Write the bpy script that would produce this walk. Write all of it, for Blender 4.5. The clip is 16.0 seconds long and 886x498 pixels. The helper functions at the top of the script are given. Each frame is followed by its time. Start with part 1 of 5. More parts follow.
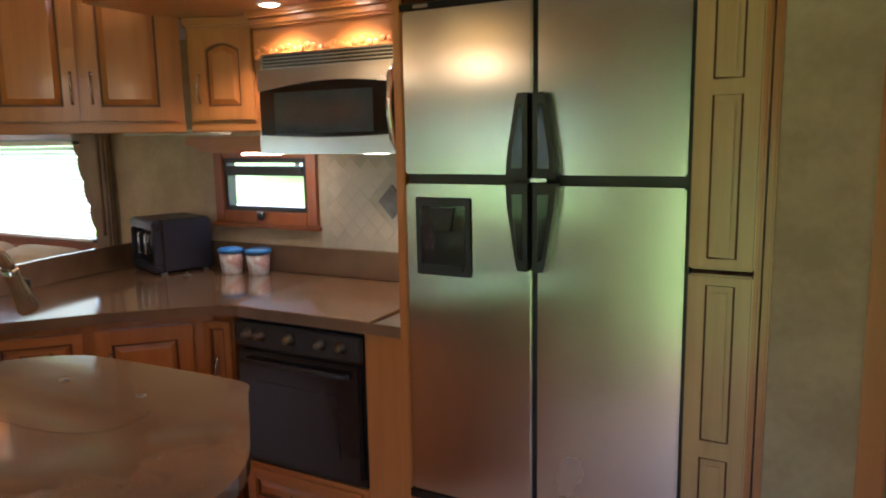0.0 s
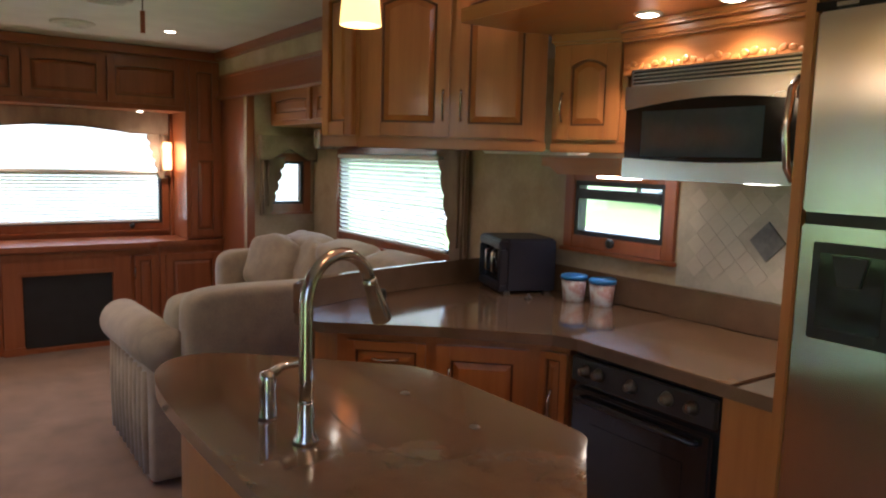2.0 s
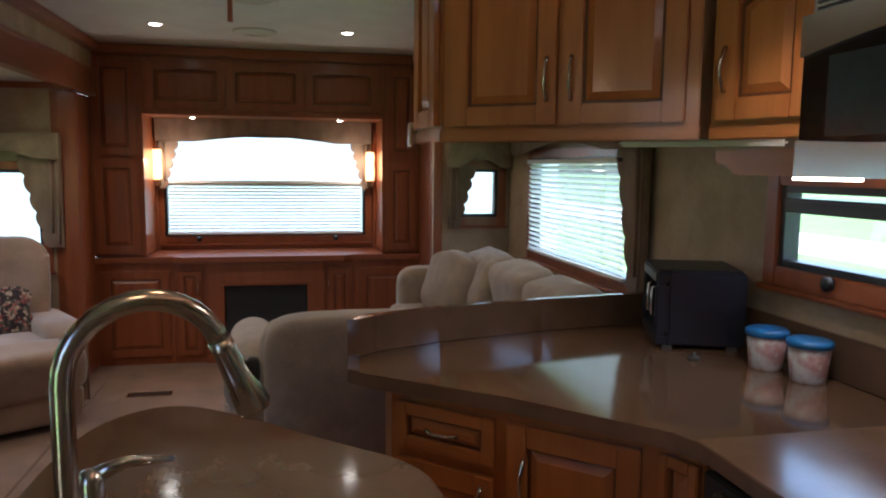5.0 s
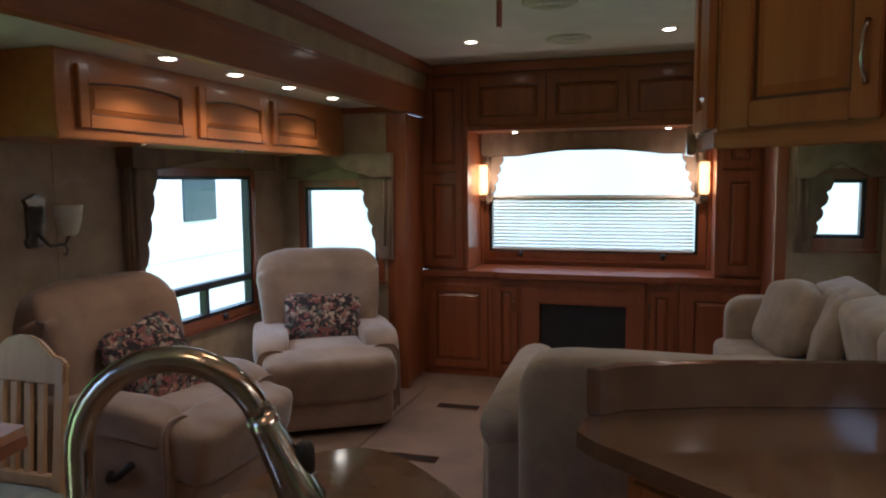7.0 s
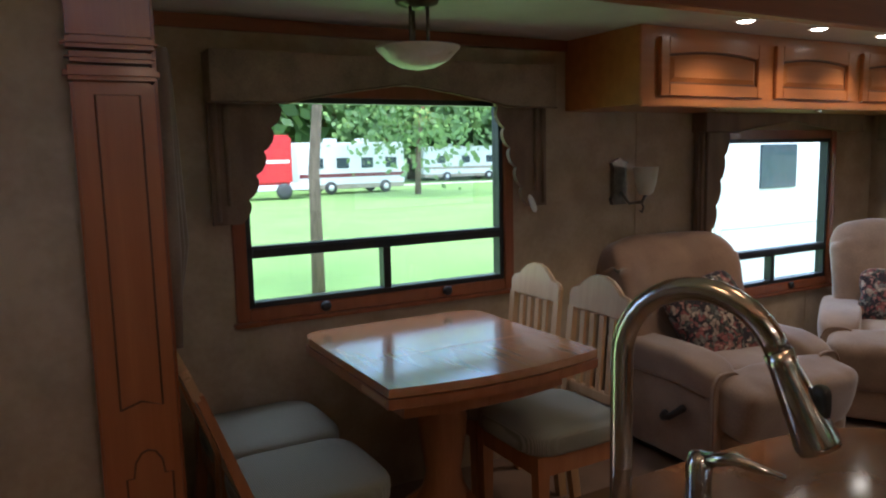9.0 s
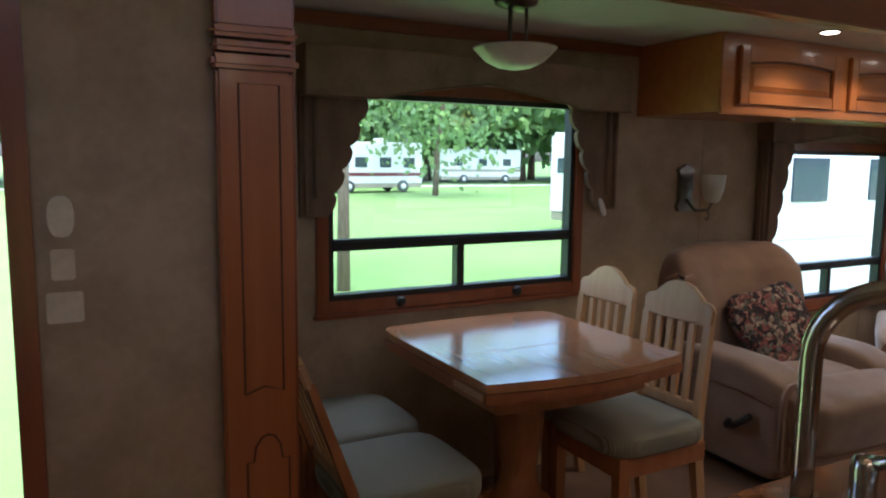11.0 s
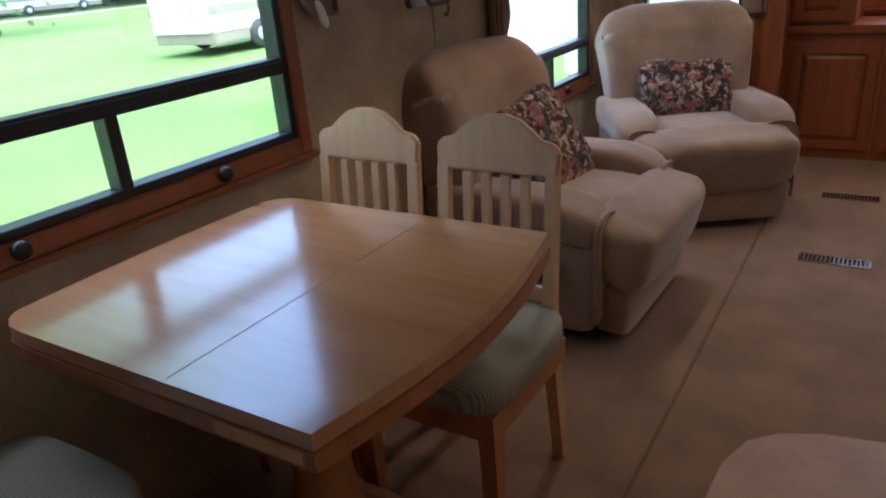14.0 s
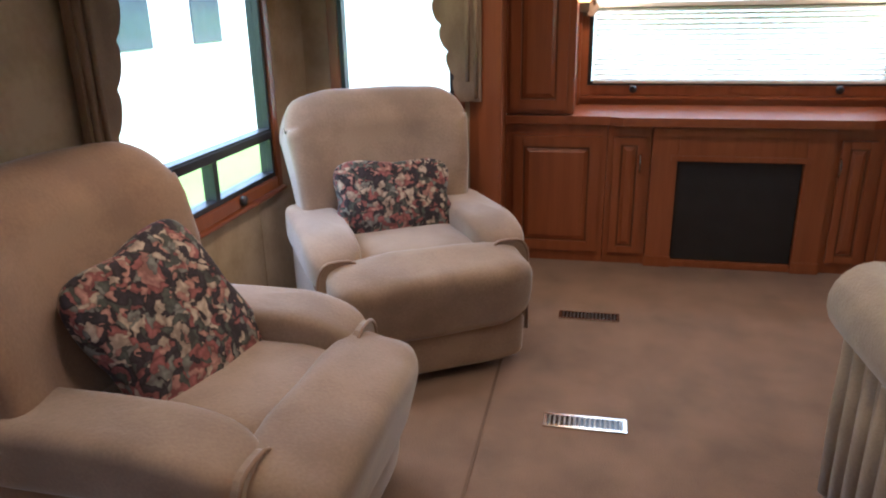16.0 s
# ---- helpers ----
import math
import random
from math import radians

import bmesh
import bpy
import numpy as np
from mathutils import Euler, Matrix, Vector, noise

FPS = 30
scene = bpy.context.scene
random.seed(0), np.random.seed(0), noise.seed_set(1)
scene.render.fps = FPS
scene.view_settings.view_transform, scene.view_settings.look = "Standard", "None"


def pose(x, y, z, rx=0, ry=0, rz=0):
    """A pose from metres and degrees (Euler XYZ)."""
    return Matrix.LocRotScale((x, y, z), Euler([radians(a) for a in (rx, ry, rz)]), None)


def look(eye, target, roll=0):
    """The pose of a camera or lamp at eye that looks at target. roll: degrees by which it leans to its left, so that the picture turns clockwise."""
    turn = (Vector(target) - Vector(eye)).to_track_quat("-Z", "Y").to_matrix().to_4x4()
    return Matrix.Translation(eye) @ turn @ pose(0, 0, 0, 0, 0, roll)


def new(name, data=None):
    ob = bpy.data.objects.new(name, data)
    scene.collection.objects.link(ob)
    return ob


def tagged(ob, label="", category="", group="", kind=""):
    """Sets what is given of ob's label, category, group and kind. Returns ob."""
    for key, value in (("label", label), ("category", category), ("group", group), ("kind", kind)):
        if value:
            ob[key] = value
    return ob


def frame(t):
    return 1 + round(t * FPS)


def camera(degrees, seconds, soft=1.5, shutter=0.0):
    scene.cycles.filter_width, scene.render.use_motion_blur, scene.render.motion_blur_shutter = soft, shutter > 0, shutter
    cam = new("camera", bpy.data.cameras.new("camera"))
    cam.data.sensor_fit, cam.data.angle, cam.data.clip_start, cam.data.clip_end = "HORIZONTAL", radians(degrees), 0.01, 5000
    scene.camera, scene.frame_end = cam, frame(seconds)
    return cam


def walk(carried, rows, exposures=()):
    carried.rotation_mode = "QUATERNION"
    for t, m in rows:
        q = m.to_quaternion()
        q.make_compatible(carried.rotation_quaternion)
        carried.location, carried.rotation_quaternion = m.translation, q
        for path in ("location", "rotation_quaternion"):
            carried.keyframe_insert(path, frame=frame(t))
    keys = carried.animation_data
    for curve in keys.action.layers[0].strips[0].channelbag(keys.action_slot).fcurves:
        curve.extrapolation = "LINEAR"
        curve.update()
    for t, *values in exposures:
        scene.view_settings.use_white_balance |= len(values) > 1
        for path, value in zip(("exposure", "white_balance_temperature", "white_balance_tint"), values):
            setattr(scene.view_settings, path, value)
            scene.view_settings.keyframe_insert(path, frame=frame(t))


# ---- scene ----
cam = camera(63.2, 16.0, soft=2.1)
PATH = [
    (0, (0.544, 0.375, 1.47), (-0.407, 2.108, 1.164), -1.0),
    (0.5, (0.492, 0.355, 1.469), (-0.614, 1.998, 1.192), -0.5),
    (1, (0.447, 0.357, 1.457), (-0.787, 1.909, 1.189), 0.0),
    (1.5, (0.395, 0.43, 1.457), (-1.052, 1.786, 1.196), 0.5),
    (2, (0.328, 0.521, 1.463), (-1.298, 1.66, 1.22), 1.5),
    (2.5, (0.181, 0.587, 1.468), (-1.47, 1.706, 1.325), 0.5),
    (3, (0.09, 0.719, 1.47), (-1.558, 1.839, 1.301), -1.3),
    (3.2, (0.099, 0.822, 1.455), (-1.62, 1.835, 1.313), -0.1),
    (5.3, (-0.134, 1.555, 1.429), (-2.106, 1.803, 1.208), 0.9),
    (5.5, (-0.151, 1.609, 1.432), (-2.136, 1.719, 1.219), 1.5),
    (6, (-0.259, 1.662, 1.444), (-2.245, 1.519, 1.257), 0.2),
    (6.5, (-0.394, 1.693, 1.444), (-2.369, 1.433, 1.275), -1.3),
    (7, (-0.473, 1.799, 1.444), (-2.377, 1.215, 1.253), -0.5),
    (7.5, (-0.522, 1.868, 1.444), (-2.274, 0.929, 1.225), -1.0),
    (8, (-0.515, 1.885, 1.425), (-2.062, 0.649, 1.141), -1.1),
    (8.5, (-0.483, 1.912, 1.425), (-1.722, 0.369, 1.138), -1.4),
    (9, (-0.415, 1.906, 1.421), (-1.381, 0.173, 1.167), -1.3),
    (11.5, (-0.161, 1.697, 1.403), (-1.114, -0.044, 1.153), 1.2),
    (12, (-0.193, 1.424, 1.394), (-1.296, -0.18, 0.937), 0.2),
    (12.5, (-0.186, 1.19, 1.389), (-1.405, -0.22, 0.665), -0.5),
    (13, (-0.222, 0.973, 1.384), (-1.586, -0.248, 0.579), -3.1),
    (13.5, (-0.473, 0.8, 1.349), (-1.95, -0.338, 0.626), -4.3),
    (14, (-0.681, 0.691, 1.34), (-2.231, -0.318, 0.58), -4.7),
    (14.5, (-0.962, 0.562, 1.362), (-2.72, -0.15, 0.727), -3.1),
    (15, (-1.24, 0.559, 1.348), (-3.019, -0.028, 0.646), -4.1),
    (15.5, (-1.526, 0.582, 1.327), (-3.345, 0.018, 0.718), -0.3),
    (16, (-1.764, 0.556, 1.339), (-3.614, 0.159, 0.693), -1.1),
]
EXPOSURES = [(t, stops, 5900 if t < 3 else 5300 if t < 7.5 else 5450, 20 if t < 4 else 16) for t, stops in ((0, 3.68), (1.5, 3.4), (3, 2.95), (5.5, 2.75), (7, 2.45), (8, 2.45), (9, 2.5), (11.5, 2.6), (12.5, 3.0), (13.5, 3.0), (14, 2.68), (14.5, 2.4), (15, 3.2), (15.5, 3.4), (16, 3.42))]
walk(cam, [(t, look(eye, target, roll)) for t, eye, target, roll in PATH], EXPOSURES)

# ---- world and light ----
world = bpy.data.worlds.new("overcast_sky")
scene.world = world
world.use_nodes = True
wn = world.node_tree.nodes
sky = wn.new("ShaderNodeTexSky")
sky.sky_type = "NISHITA"
sky.sun_disc = False
sky.sun_elevation, sky.sun_rotation = radians(80), radians(340)
sky.air_density, sky.dust_density = 1.0, 4.0
wn["Background"].inputs["Strength"].default_value = 0.15
world.node_tree.links.new(sky.outputs[0], wn["Background"].inputs["Color"])
sun_data = bpy.data.lights.new("sun", "SUN")
sun_data.energy, sun_data.angle, sun_data.color = 1.5, radians(125), (1, 0.95, 0.87)
sun = new("sun", sun_data)
sun.matrix_world = look((1.8, 5.0, 30), (0, 0, 0))

WARM = (1.0, 0.76, 0.5)
LAMPS = 0.2


def lamp(name, kind, place, watts, size=0.05, color=WARM, cone=130):
    data = bpy.data.lights.new(name, kind)
    data.energy, data.color, data.shadow_soft_size = watts * LAMPS, color, size
    if kind == "SPOT":
        data.spot_size, data.spot_blend = radians(cone), 0.6
    ob = new(name, data)
    ob.location = place
    return ob


# ---- materials ----
def material(name, base, second=None, scale=(8, 8, 8), rough=0.5, metal=0.0, bump=0.0, detail=(60, 60, 60), coat=0.0, contrast=0.5, emit=0.0, sheen=0.0):
    m = bpy.data.materials.new(name)
    m.use_nodes = True
    n, l = m.node_tree.nodes, m.node_tree.links
    p = n["Principled BSDF"]
    p.inputs["Roughness"].default_value = rough
    p.inputs["Metallic"].default_value = metal
    p.inputs["Coat Weight"].default_value = coat
    p.inputs["Coat Roughness"].default_value = 0.12
    p.inputs["Sheen Weight"].default_value = sheen
    p.inputs["Base Color"].default_value = (*base, 1)
    if emit:
        p.inputs["Emission Color"].default_value = (*base, 1)
        p.inputs["Emission Strength"].default_value = emit
        return m
    second = second or tuple(c * 0.8 for c in base)
    co = n.new("ShaderNodeTexCoord")

    def noisy(size, amount):
        mp = n.new("ShaderNodeMapping")
        mp.inputs["Scale"].default_value = size
        l.new(co.outputs["Object"], mp.inputs["Vector"])
        t = n.new("ShaderNodeTexNoise")
        t.inputs["Scale"].default_value = 1
        t.inputs["Detail"].default_value = amount
        l.new(mp.outputs[0], t.inputs["Vector"])
        return t

    a, b = noisy(scale, 5), noisy(detail, 3)
    mix = n.new("ShaderNodeMath")
    mix.operation = "MULTIPLY_ADD"
    mix.inputs[1].default_value = 0.35
    l.new(b.outputs[0], mix.inputs[0])
    l.new(a.outputs[0], mix.inputs[2])
    ramp = n.new("ShaderNodeValToRGB")
    ramp.color_ramp.elements[0].position = 0.67 - 0.5 * contrast * 0.6
    ramp.color_ramp.elements[1].position = 0.67 + 0.5 * contrast * 0.6
    ramp.color_ramp.elements[0].color = (*second, 1)
    ramp.color_ramp.elements[1].color = (*base, 1)
    l.new(mix.outputs[0], ramp.inputs[0])
    l.new(ramp.outputs[0], p.inputs["Base Color"])
    rr = n.new("ShaderNodeMapRange")
    rr.inputs["To Min"].default_value = max(0.03, rough - 0.08)
    rr.inputs["To Max"].default_value = min(1, rough + 0.08)
    l.new(a.outputs[0], rr.inputs[0])
    l.new(rr.outputs[0], p.inputs["Roughness"])
    if bump:
        bp = n.new("ShaderNodeBump")
        bp.inputs["Strength"].default_value = bump
        bp.inputs["Distance"].default_value = 0.004
        l.new(b.outputs[0], bp.inputs["Height"])
        l.new(bp.outputs[0], p.inputs["Normal"])
    return m


def grain(name, light, dark, rough=0.35, coat=0.25, axis="z"):
    """Straight-grained wood, long along one axis."""
    s = {"z": (22, 22, 1.6), "x": (1.6, 22, 22), "y": (22, 1.6, 22)}[axis]
    d = {"z": (160, 160, 5), "x": (5, 160, 160), "y": (160, 5, 160)}[axis]
    return material(name, light, dark, s, rough, 0, 0.06, d, coat, 0.75)


OAK = grain("honey_oak", (0.45, 0.168, 0.042), (0.36, 0.122, 0.03))
OAK_X = grain("honey_oak_long", (0.45, 0.168, 0.042), (0.36, 0.122, 0.03), axis="x")
OAK_Y = grain("honey_oak_cross", (0.45, 0.168, 0.042), (0.36, 0.122, 0.03), axis="y")
CHERRY = grain("reddish_oak", (0.29, 0.088, 0.03), (0.215, 0.06, 0.019))
CHERRY_X = grain("reddish_oak_long", (0.29, 0.088, 0.03), (0.215, 0.06, 0.019), axis="x")
CHERRY_Y = grain("reddish_oak_cross", (0.29, 0.088, 0.03), (0.215, 0.06, 0.019), axis="y")
COLUMN = grain("column_oak", (0.4, 0.135, 0.042), (0.32, 0.1, 0.03))
GLAZE = material("dark_glaze", (0.13, 0.045, 0.016), rough=0.5)
PANTRY = grain("pale_glazed_maple", (0.5, 0.31, 0.14), (0.4, 0.22, 0.09))
MAPLE = grain("pale_maple", (0.6, 0.385, 0.2), (0.5, 0.295, 0.135), rough=0.4)
CHAIRWOOD = grain("chair_oak", (0.46, 0.2, 0.075), (0.34, 0.13, 0.045), rough=0.4)
TABLERIM = grain("table_rim_oak", (0.36, 0.14, 0.055), (0.27, 0.1, 0.036), rough=0.35)
TABLEWOOD = grain("table_veneer", (0.52, 0.27, 0.13), (0.42, 0.2, 0.085), rough=0.22, coat=0.5, axis="y")
for knob, value in (("Coat Weight", 1.0), ("Coat IOR", 2.0), ("Coat Roughness", 0.14)):
    TABLEWOOD.node_tree.nodes["Principled BSDF"].inputs[knob].default_value = value
WALLPAPER = material("beige_mottled_wallpaper", (0.43, 0.33, 0.215), (0.34, 0.253, 0.157), (7, 7, 7), 0.75, 0, 0.08, (45, 45, 45))
CEILING = material("white_ceiling_vinyl", (0.62, 0.62, 0.6), (0.56, 0.56, 0.54), (5, 5, 5), 0.7, 0, 0.05, (200, 200, 200))
CARPET = material("beige_carpet", (0.275, 0.172, 0.115), (0.145, 0.088, 0.057), (4.5, 4.5, 4.5), 0.95, 0, 1.0, (170, 170, 170), contrast=0.95, sheen=0.1)
VINYL = material("pinkish_vinyl", (0.33, 0.21, 0.155), (0.27, 0.165, 0.12), (6, 6, 6), 0.4, 0, 0.05, (30, 30, 30))
COUNTER = material("brown_solid_surface", (0.185, 0.112, 0.066), (0.12, 0.072, 0.042), (9, 9, 9), 0.12, 0, 0.0, (260, 260, 260), 0.8, 0.9)
STOVECOVER = material("tan_stove_cover", (0.25, 0.145, 0.078), (0.19, 0.108, 0.056), (9, 9, 9), 0.2, 0, 0.0, (260, 260, 260), 0.4, 0.8)
STEEL = material("brushed_stainless_steel", (0.64, 0.63, 0.605), (0.6, 0.59, 0.565), (3, 3, 1.5), 0.24, 1, 0.0, (500, 500, 6))
STEEL.node_tree.nodes["Principled BSDF"].inputs["Anisotropic"].default_value = 0.6
CHROME = material("brushed_nickel", (0.56, 0.53, 0.48), (0.5, 0.47, 0.42), (30, 30, 30), 0.2, 1)
NICKEL_DARK = material("antique_nickel", (0.22, 0.2, 0.17), (0.15, 0.13, 0.11), (40, 40, 40), 0.35, 1)
BLACK = material("black_gloss_enamel", (0.012, 0.012, 0.013), rough=0.12)
BLACKPLASTIC = material("black_textured_plastic", (0.02, 0.02, 0.021), (0.014, 0.014, 0.014), rough=0.42, bump=0.1, detail=(300, 300, 300))
NAVYBLACK = material("blue_black_plastic", (0.018, 0.02, 0.03), rough=0.35)
ALU = material("black_window_aluminium", (0.016, 0.017, 0.02), rough=0.35)
WHITE = material("white_plastic", (0.75, 0.74, 0.7), (0.7, 0.69, 0.65), rough=0.4)
IVORY = material("ivory_plastic", (0.72, 0.62, 0.45), rough=0.4)
BLUE = material("blue_plastic_lid", (0.03, 0.2, 0.55), rough=0.35)
MICROFIBRE = material("tan_microfibre", (0.29, 0.195, 0.13), (0.2, 0.128, 0.082), (5, 5, 5), 0.9, 0, 0.25, (120, 120, 120), sheen=0.5)
# Welts and seams; also dim light painted onto the first recliner's back.
MICRO_SHADE_WELT = material("shaded_back_and_welt_microfibre", (0.25, 0.15, 0.09), (0.18, 0.1, 0.058), (5, 5, 5), 0.9, 0, 0.25, (120, 120, 120), sheen=0.4)
SOFACLOTH = material("faded_floral_chenille", (0.33, 0.25, 0.17), (0.235, 0.18, 0.13), (11, 11, 11), 0.95, 0, 0.4, (140, 140, 140), contrast=0.6, sheen=0.3)
VALANCE = material("tan_damask_valance", (0.31, 0.235, 0.16), (0.2, 0.145, 0.095), (11, 11, 11), 0.9, 0, 0.3, (120, 120, 120), contrast=0.6)
CURTAIN = material("taupe_curtain", (0.235, 0.165, 0.11), (0.17, 0.115, 0.075), (14, 14, 5), 0.9, 0, 0.2, (150, 150, 150))
COUNTER.node_tree.nodes["Principled BSDF"].inputs["Coat Roughness"].default_value = 0.08
SLATE = material("slate_accent_tile", (0.17, 0.18, 0.18), (0.1, 0.105, 0.11), (18, 18, 18), 0.45, bump=0.3)
TILE = material("cream_wall_tile", (0.5, 0.46, 0.385), (0.46, 0.42, 0.345), (9, 9, 9), 0.35)
GROUT = material("grout", (0.46, 0.425, 0.35), rough=0.8)
GLOW = material("lit_lamp_lens", (1.0, 0.86, 0.62), emit=3)
GLOWSOFT = material("lit_alabaster_glass", (1.0, 0.5, 0.16), emit=0.6)
GLOWAMBER = material("lit_amber_glass", (1.0, 0.56, 0.16), emit=0.3)
ALABASTER = material("unlit_alabaster_glass", (0.62, 0.6, 0.5), (0.55, 0.53, 0.43), (14, 14, 14), 0.3)
RUBBER = material("grey_rubber", (0.06, 0.06, 0.06), rough=0.7)
GRASS = material("lawn_grass", (0.13, 0.225, 0.05), (0.1, 0.18, 0.036), (0.5, 0.5, 0.5), 0.95, 0, 0.5, (30, 30, 30))
BARK = material("grey_brown_bark", (0.2, 0.14, 0.1), (0.12, 0.085, 0.06), (20, 20, 4), 0.9, 0, 0.5)
RVWHITE = material("white_fibreglass", (0.8, 0.8, 0.8), (0.74, 0.74, 0.74), (2, 2, 2), 0.3)
RVRED = material("red_truck_paint", (0.6, 0.03, 0.035), rough=0.3)
RVMAROON = material("maroon_stripe", (0.2, 0.04, 0.05), rough=0.4)
RVTAN = material("tan_stripe", (0.4, 0.34, 0.26), rough=0.4)
TINT = material("dark_tinted_pane", (0.05, 0.07, 0.09), rough=0.08)
GRAVEL = material("pale_gravel", (0.5, 0.48, 0.44), (0.4, 0.38, 0.35), (8, 8, 8), 0.9, 0, 0.5)
PAPER = material("blind_slat_white", (0.75, 0.75, 0.7), (0.7, 0.7, 0.66), (3, 3, 3), 0.6)


def glass_material():
    m = bpy.data.materials.new("window_glass")
    m.use_nodes = True
    n, l = m.node_tree.nodes, m.node_tree.links
    n.remove(n["Principled BSDF"])
    clear, gloss, mix = n.new("ShaderNodeBsdfTransparent"), n.new("ShaderNodeBsdfGlossy"), n.new("ShaderNodeMixShader")
    clear.inputs[0].default_value = (0.9, 0.95, 0.93, 1)
    gloss.inputs["Roughness"].default_value = 0.02
    mix.inputs[0].default_value = 0.05
    l.new(clear.outputs[0], mix.inputs[1])
    l.new(gloss.outputs[0], mix.inputs[2])
    l.new(mix.outputs[0], n["Material Output"].inputs[0])
    return m


def floral_material():
    m = material("floral_tapestry", (0.1, 0.05, 0.05), rough=0.9, bump=0.3, detail=(200, 200, 200))
    n, l = m.node_tree.nodes, m.node_tree.links
    co = n.new("ShaderNodeTexCoord")
    nz = n.new("ShaderNodeTexNoise")
    nz.inputs["Scale"].default_value = 22
    add = n.new("ShaderNodeVectorMath")
    add.operation = "MULTIPLY_ADD"
    add.inputs[1].default_value = (0.09, 0.09, 0.09)
    l.new(nz.outputs["Color"], add.inputs[0])
    l.new(co.outputs["Object"], add.inputs[2])
    l.new(co.outputs["Object"], nz.inputs["Vector"])
    vo = n.new("ShaderNodeTexVoronoi")
    vo.inputs["Scale"].default_value = 46
    l.new(add.outputs[0], vo.inputs["Vector"])
    pick = n.new("ShaderNodeSeparateColor")
    l.new(vo.outputs["Color"], pick.inputs[0])
    ramp = n.new("ShaderNodeValToRGB")
    ramp.color_ramp.interpolation = "CONSTANT"
    cols = [(0.0, (0.035, 0.025, 0.03)), (0.3, (0.3, 0.1, 0.09)), (0.48, (0.5, 0.4, 0.3)), (0.66, (0.08, 0.085, 0.07)), (0.78, (0.45, 0.23, 0.18)), (0.9, (0.2, 0.2, 0.17))]
    e = ramp.color_ramp.elements
    e[0].color, e[1].position, e[1].color = (*cols[0][1], 1), cols[1][0], (*cols[1][1], 1)
    for pos, c in cols[2:]:
        e.new(pos).color = (*c, 1)
    l.new(pick.outputs[0], ramp.inputs[0])
    dark = n.new("ShaderNodeMixRGB")
    dark.blend_type = "MULTIPLY"
    dark.inputs[0].default_value = 0.8
    shade = n.new("ShaderNodeValToRGB")
    shade.color_ramp.elements[0].color, shade.color_ramp.elements[1].color = (1, 1, 1, 1), (0.25, 0.2, 0.2, 1)
    shade.color_ramp.elements[1].position = 0.75
    l.new(vo.outputs["Distance"], shade.inputs[0])
    l.new(ramp.outputs[0], dark.inputs[1])
    l.new(shade.outputs[0], dark.inputs[2])
    l.new(dark.outputs[0], n["Principled BSDF"].inputs["Base Color"])
    return m


def slat_material():
    m = material("translucent_white_slat", (0.78, 0.78, 0.74), (0.72, 0.72, 0.68), (3, 3, 3), 0.5)
    n, l = m.node_tree.nodes, m.node_tree.links
    tr, mix = n.new("ShaderNodeBsdfTranslucent"), n.new("ShaderNodeMixShader")
    tr.inputs[0].default_value = (0.85, 0.87, 0.85, 1)
    mix.inputs[0].default_value = 0.5
    l.new(n["Principled BSDF"].outputs[0], mix.inputs[1])
    l.new(tr.outputs[0], mix.inputs[2])
    l.new(mix.outputs[0], n["Material Output"].inputs[0])
    return m


def leaf_material():
    """Leaves let part of the daylight through."""
    m = material("tree_leaves", (0.12, 0.2, 0.085), (0.075, 0.135, 0.05), (3, 3, 3), 0.55)
    n, l = m.node_tree.nodes, m.node_tree.links
    tr, mix = n.new("ShaderNodeBsdfTranslucent"), n.new("ShaderNodeMixShader")
    tr.inputs[0].default_value = (0.3, 0.46, 0.16, 1)
    mix.inputs[0].default_value = 0.5
    l.new(n["Principled BSDF"].outputs[0], mix.inputs[1])
    l.new(tr.outputs[0], mix.inputs[2])
    l.new(mix.outputs[0], n["Material Output"].inputs[0])
    return m


LEAF = leaf_material()
def ribbed_cloth():
    """Woven seat cloth with fine dotted ribs."""
    m = material("grey_green_ribbed_cloth", (0.31, 0.31, 0.25), rough=0.9)
    n, l = m.node_tree.nodes, m.node_tree.links
    co = n.new("ShaderNodeTexCoord")
    waves = []
    for way, size in (("X", 52), ("Y", 44)):
        w = n.new("ShaderNodeTexWave")
        w.bands_direction = way
        w.inputs["Scale"].default_value = size
        w.inputs["Distortion"].default_value = 0.6
        w.inputs["Detail"].default_value = 1
        l.new(co.outputs["Object"], w.inputs["Vector"])
        waves.append(w)
    mix = n.new("ShaderNodeMath")
    mix.operation = "MULTIPLY_ADD"
    mix.inputs[1].default_value = 0.4
    l.new(waves[1].outputs["Fac"], mix.inputs[0])
    l.new(waves[0].outputs["Fac"], mix.inputs[2])
    ramp = n.new("ShaderNodeValToRGB")
    ramp.color_ramp.elements[0].position, ramp.color_ramp.elements[1].position = 0.15, 1.0
    ramp.color_ramp.elements[0].color = (0.185, 0.185, 0.145, 1)
    ramp.color_ramp.elements[1].color = (0.34, 0.335, 0.27, 1)
    l.new(mix.outputs[0], ramp.inputs[0])
    l.new(ramp.outputs[0], n["Principled BSDF"].inputs["Base Color"])
    bp = n.new("ShaderNodeBump")
    bp.inputs["Strength"].default_value, bp.inputs["Distance"].default_value = 0.5, 0.002
    l.new(mix.outputs[0], bp.inputs["Height"])
    l.new(bp.outputs[0], n["Principled BSDF"].inputs["Normal"])
    return m


SEATCLOTH = ribbed_cloth()
GLASS = glass_material()
SLAT = slat_material()
FLORAL = floral_material()


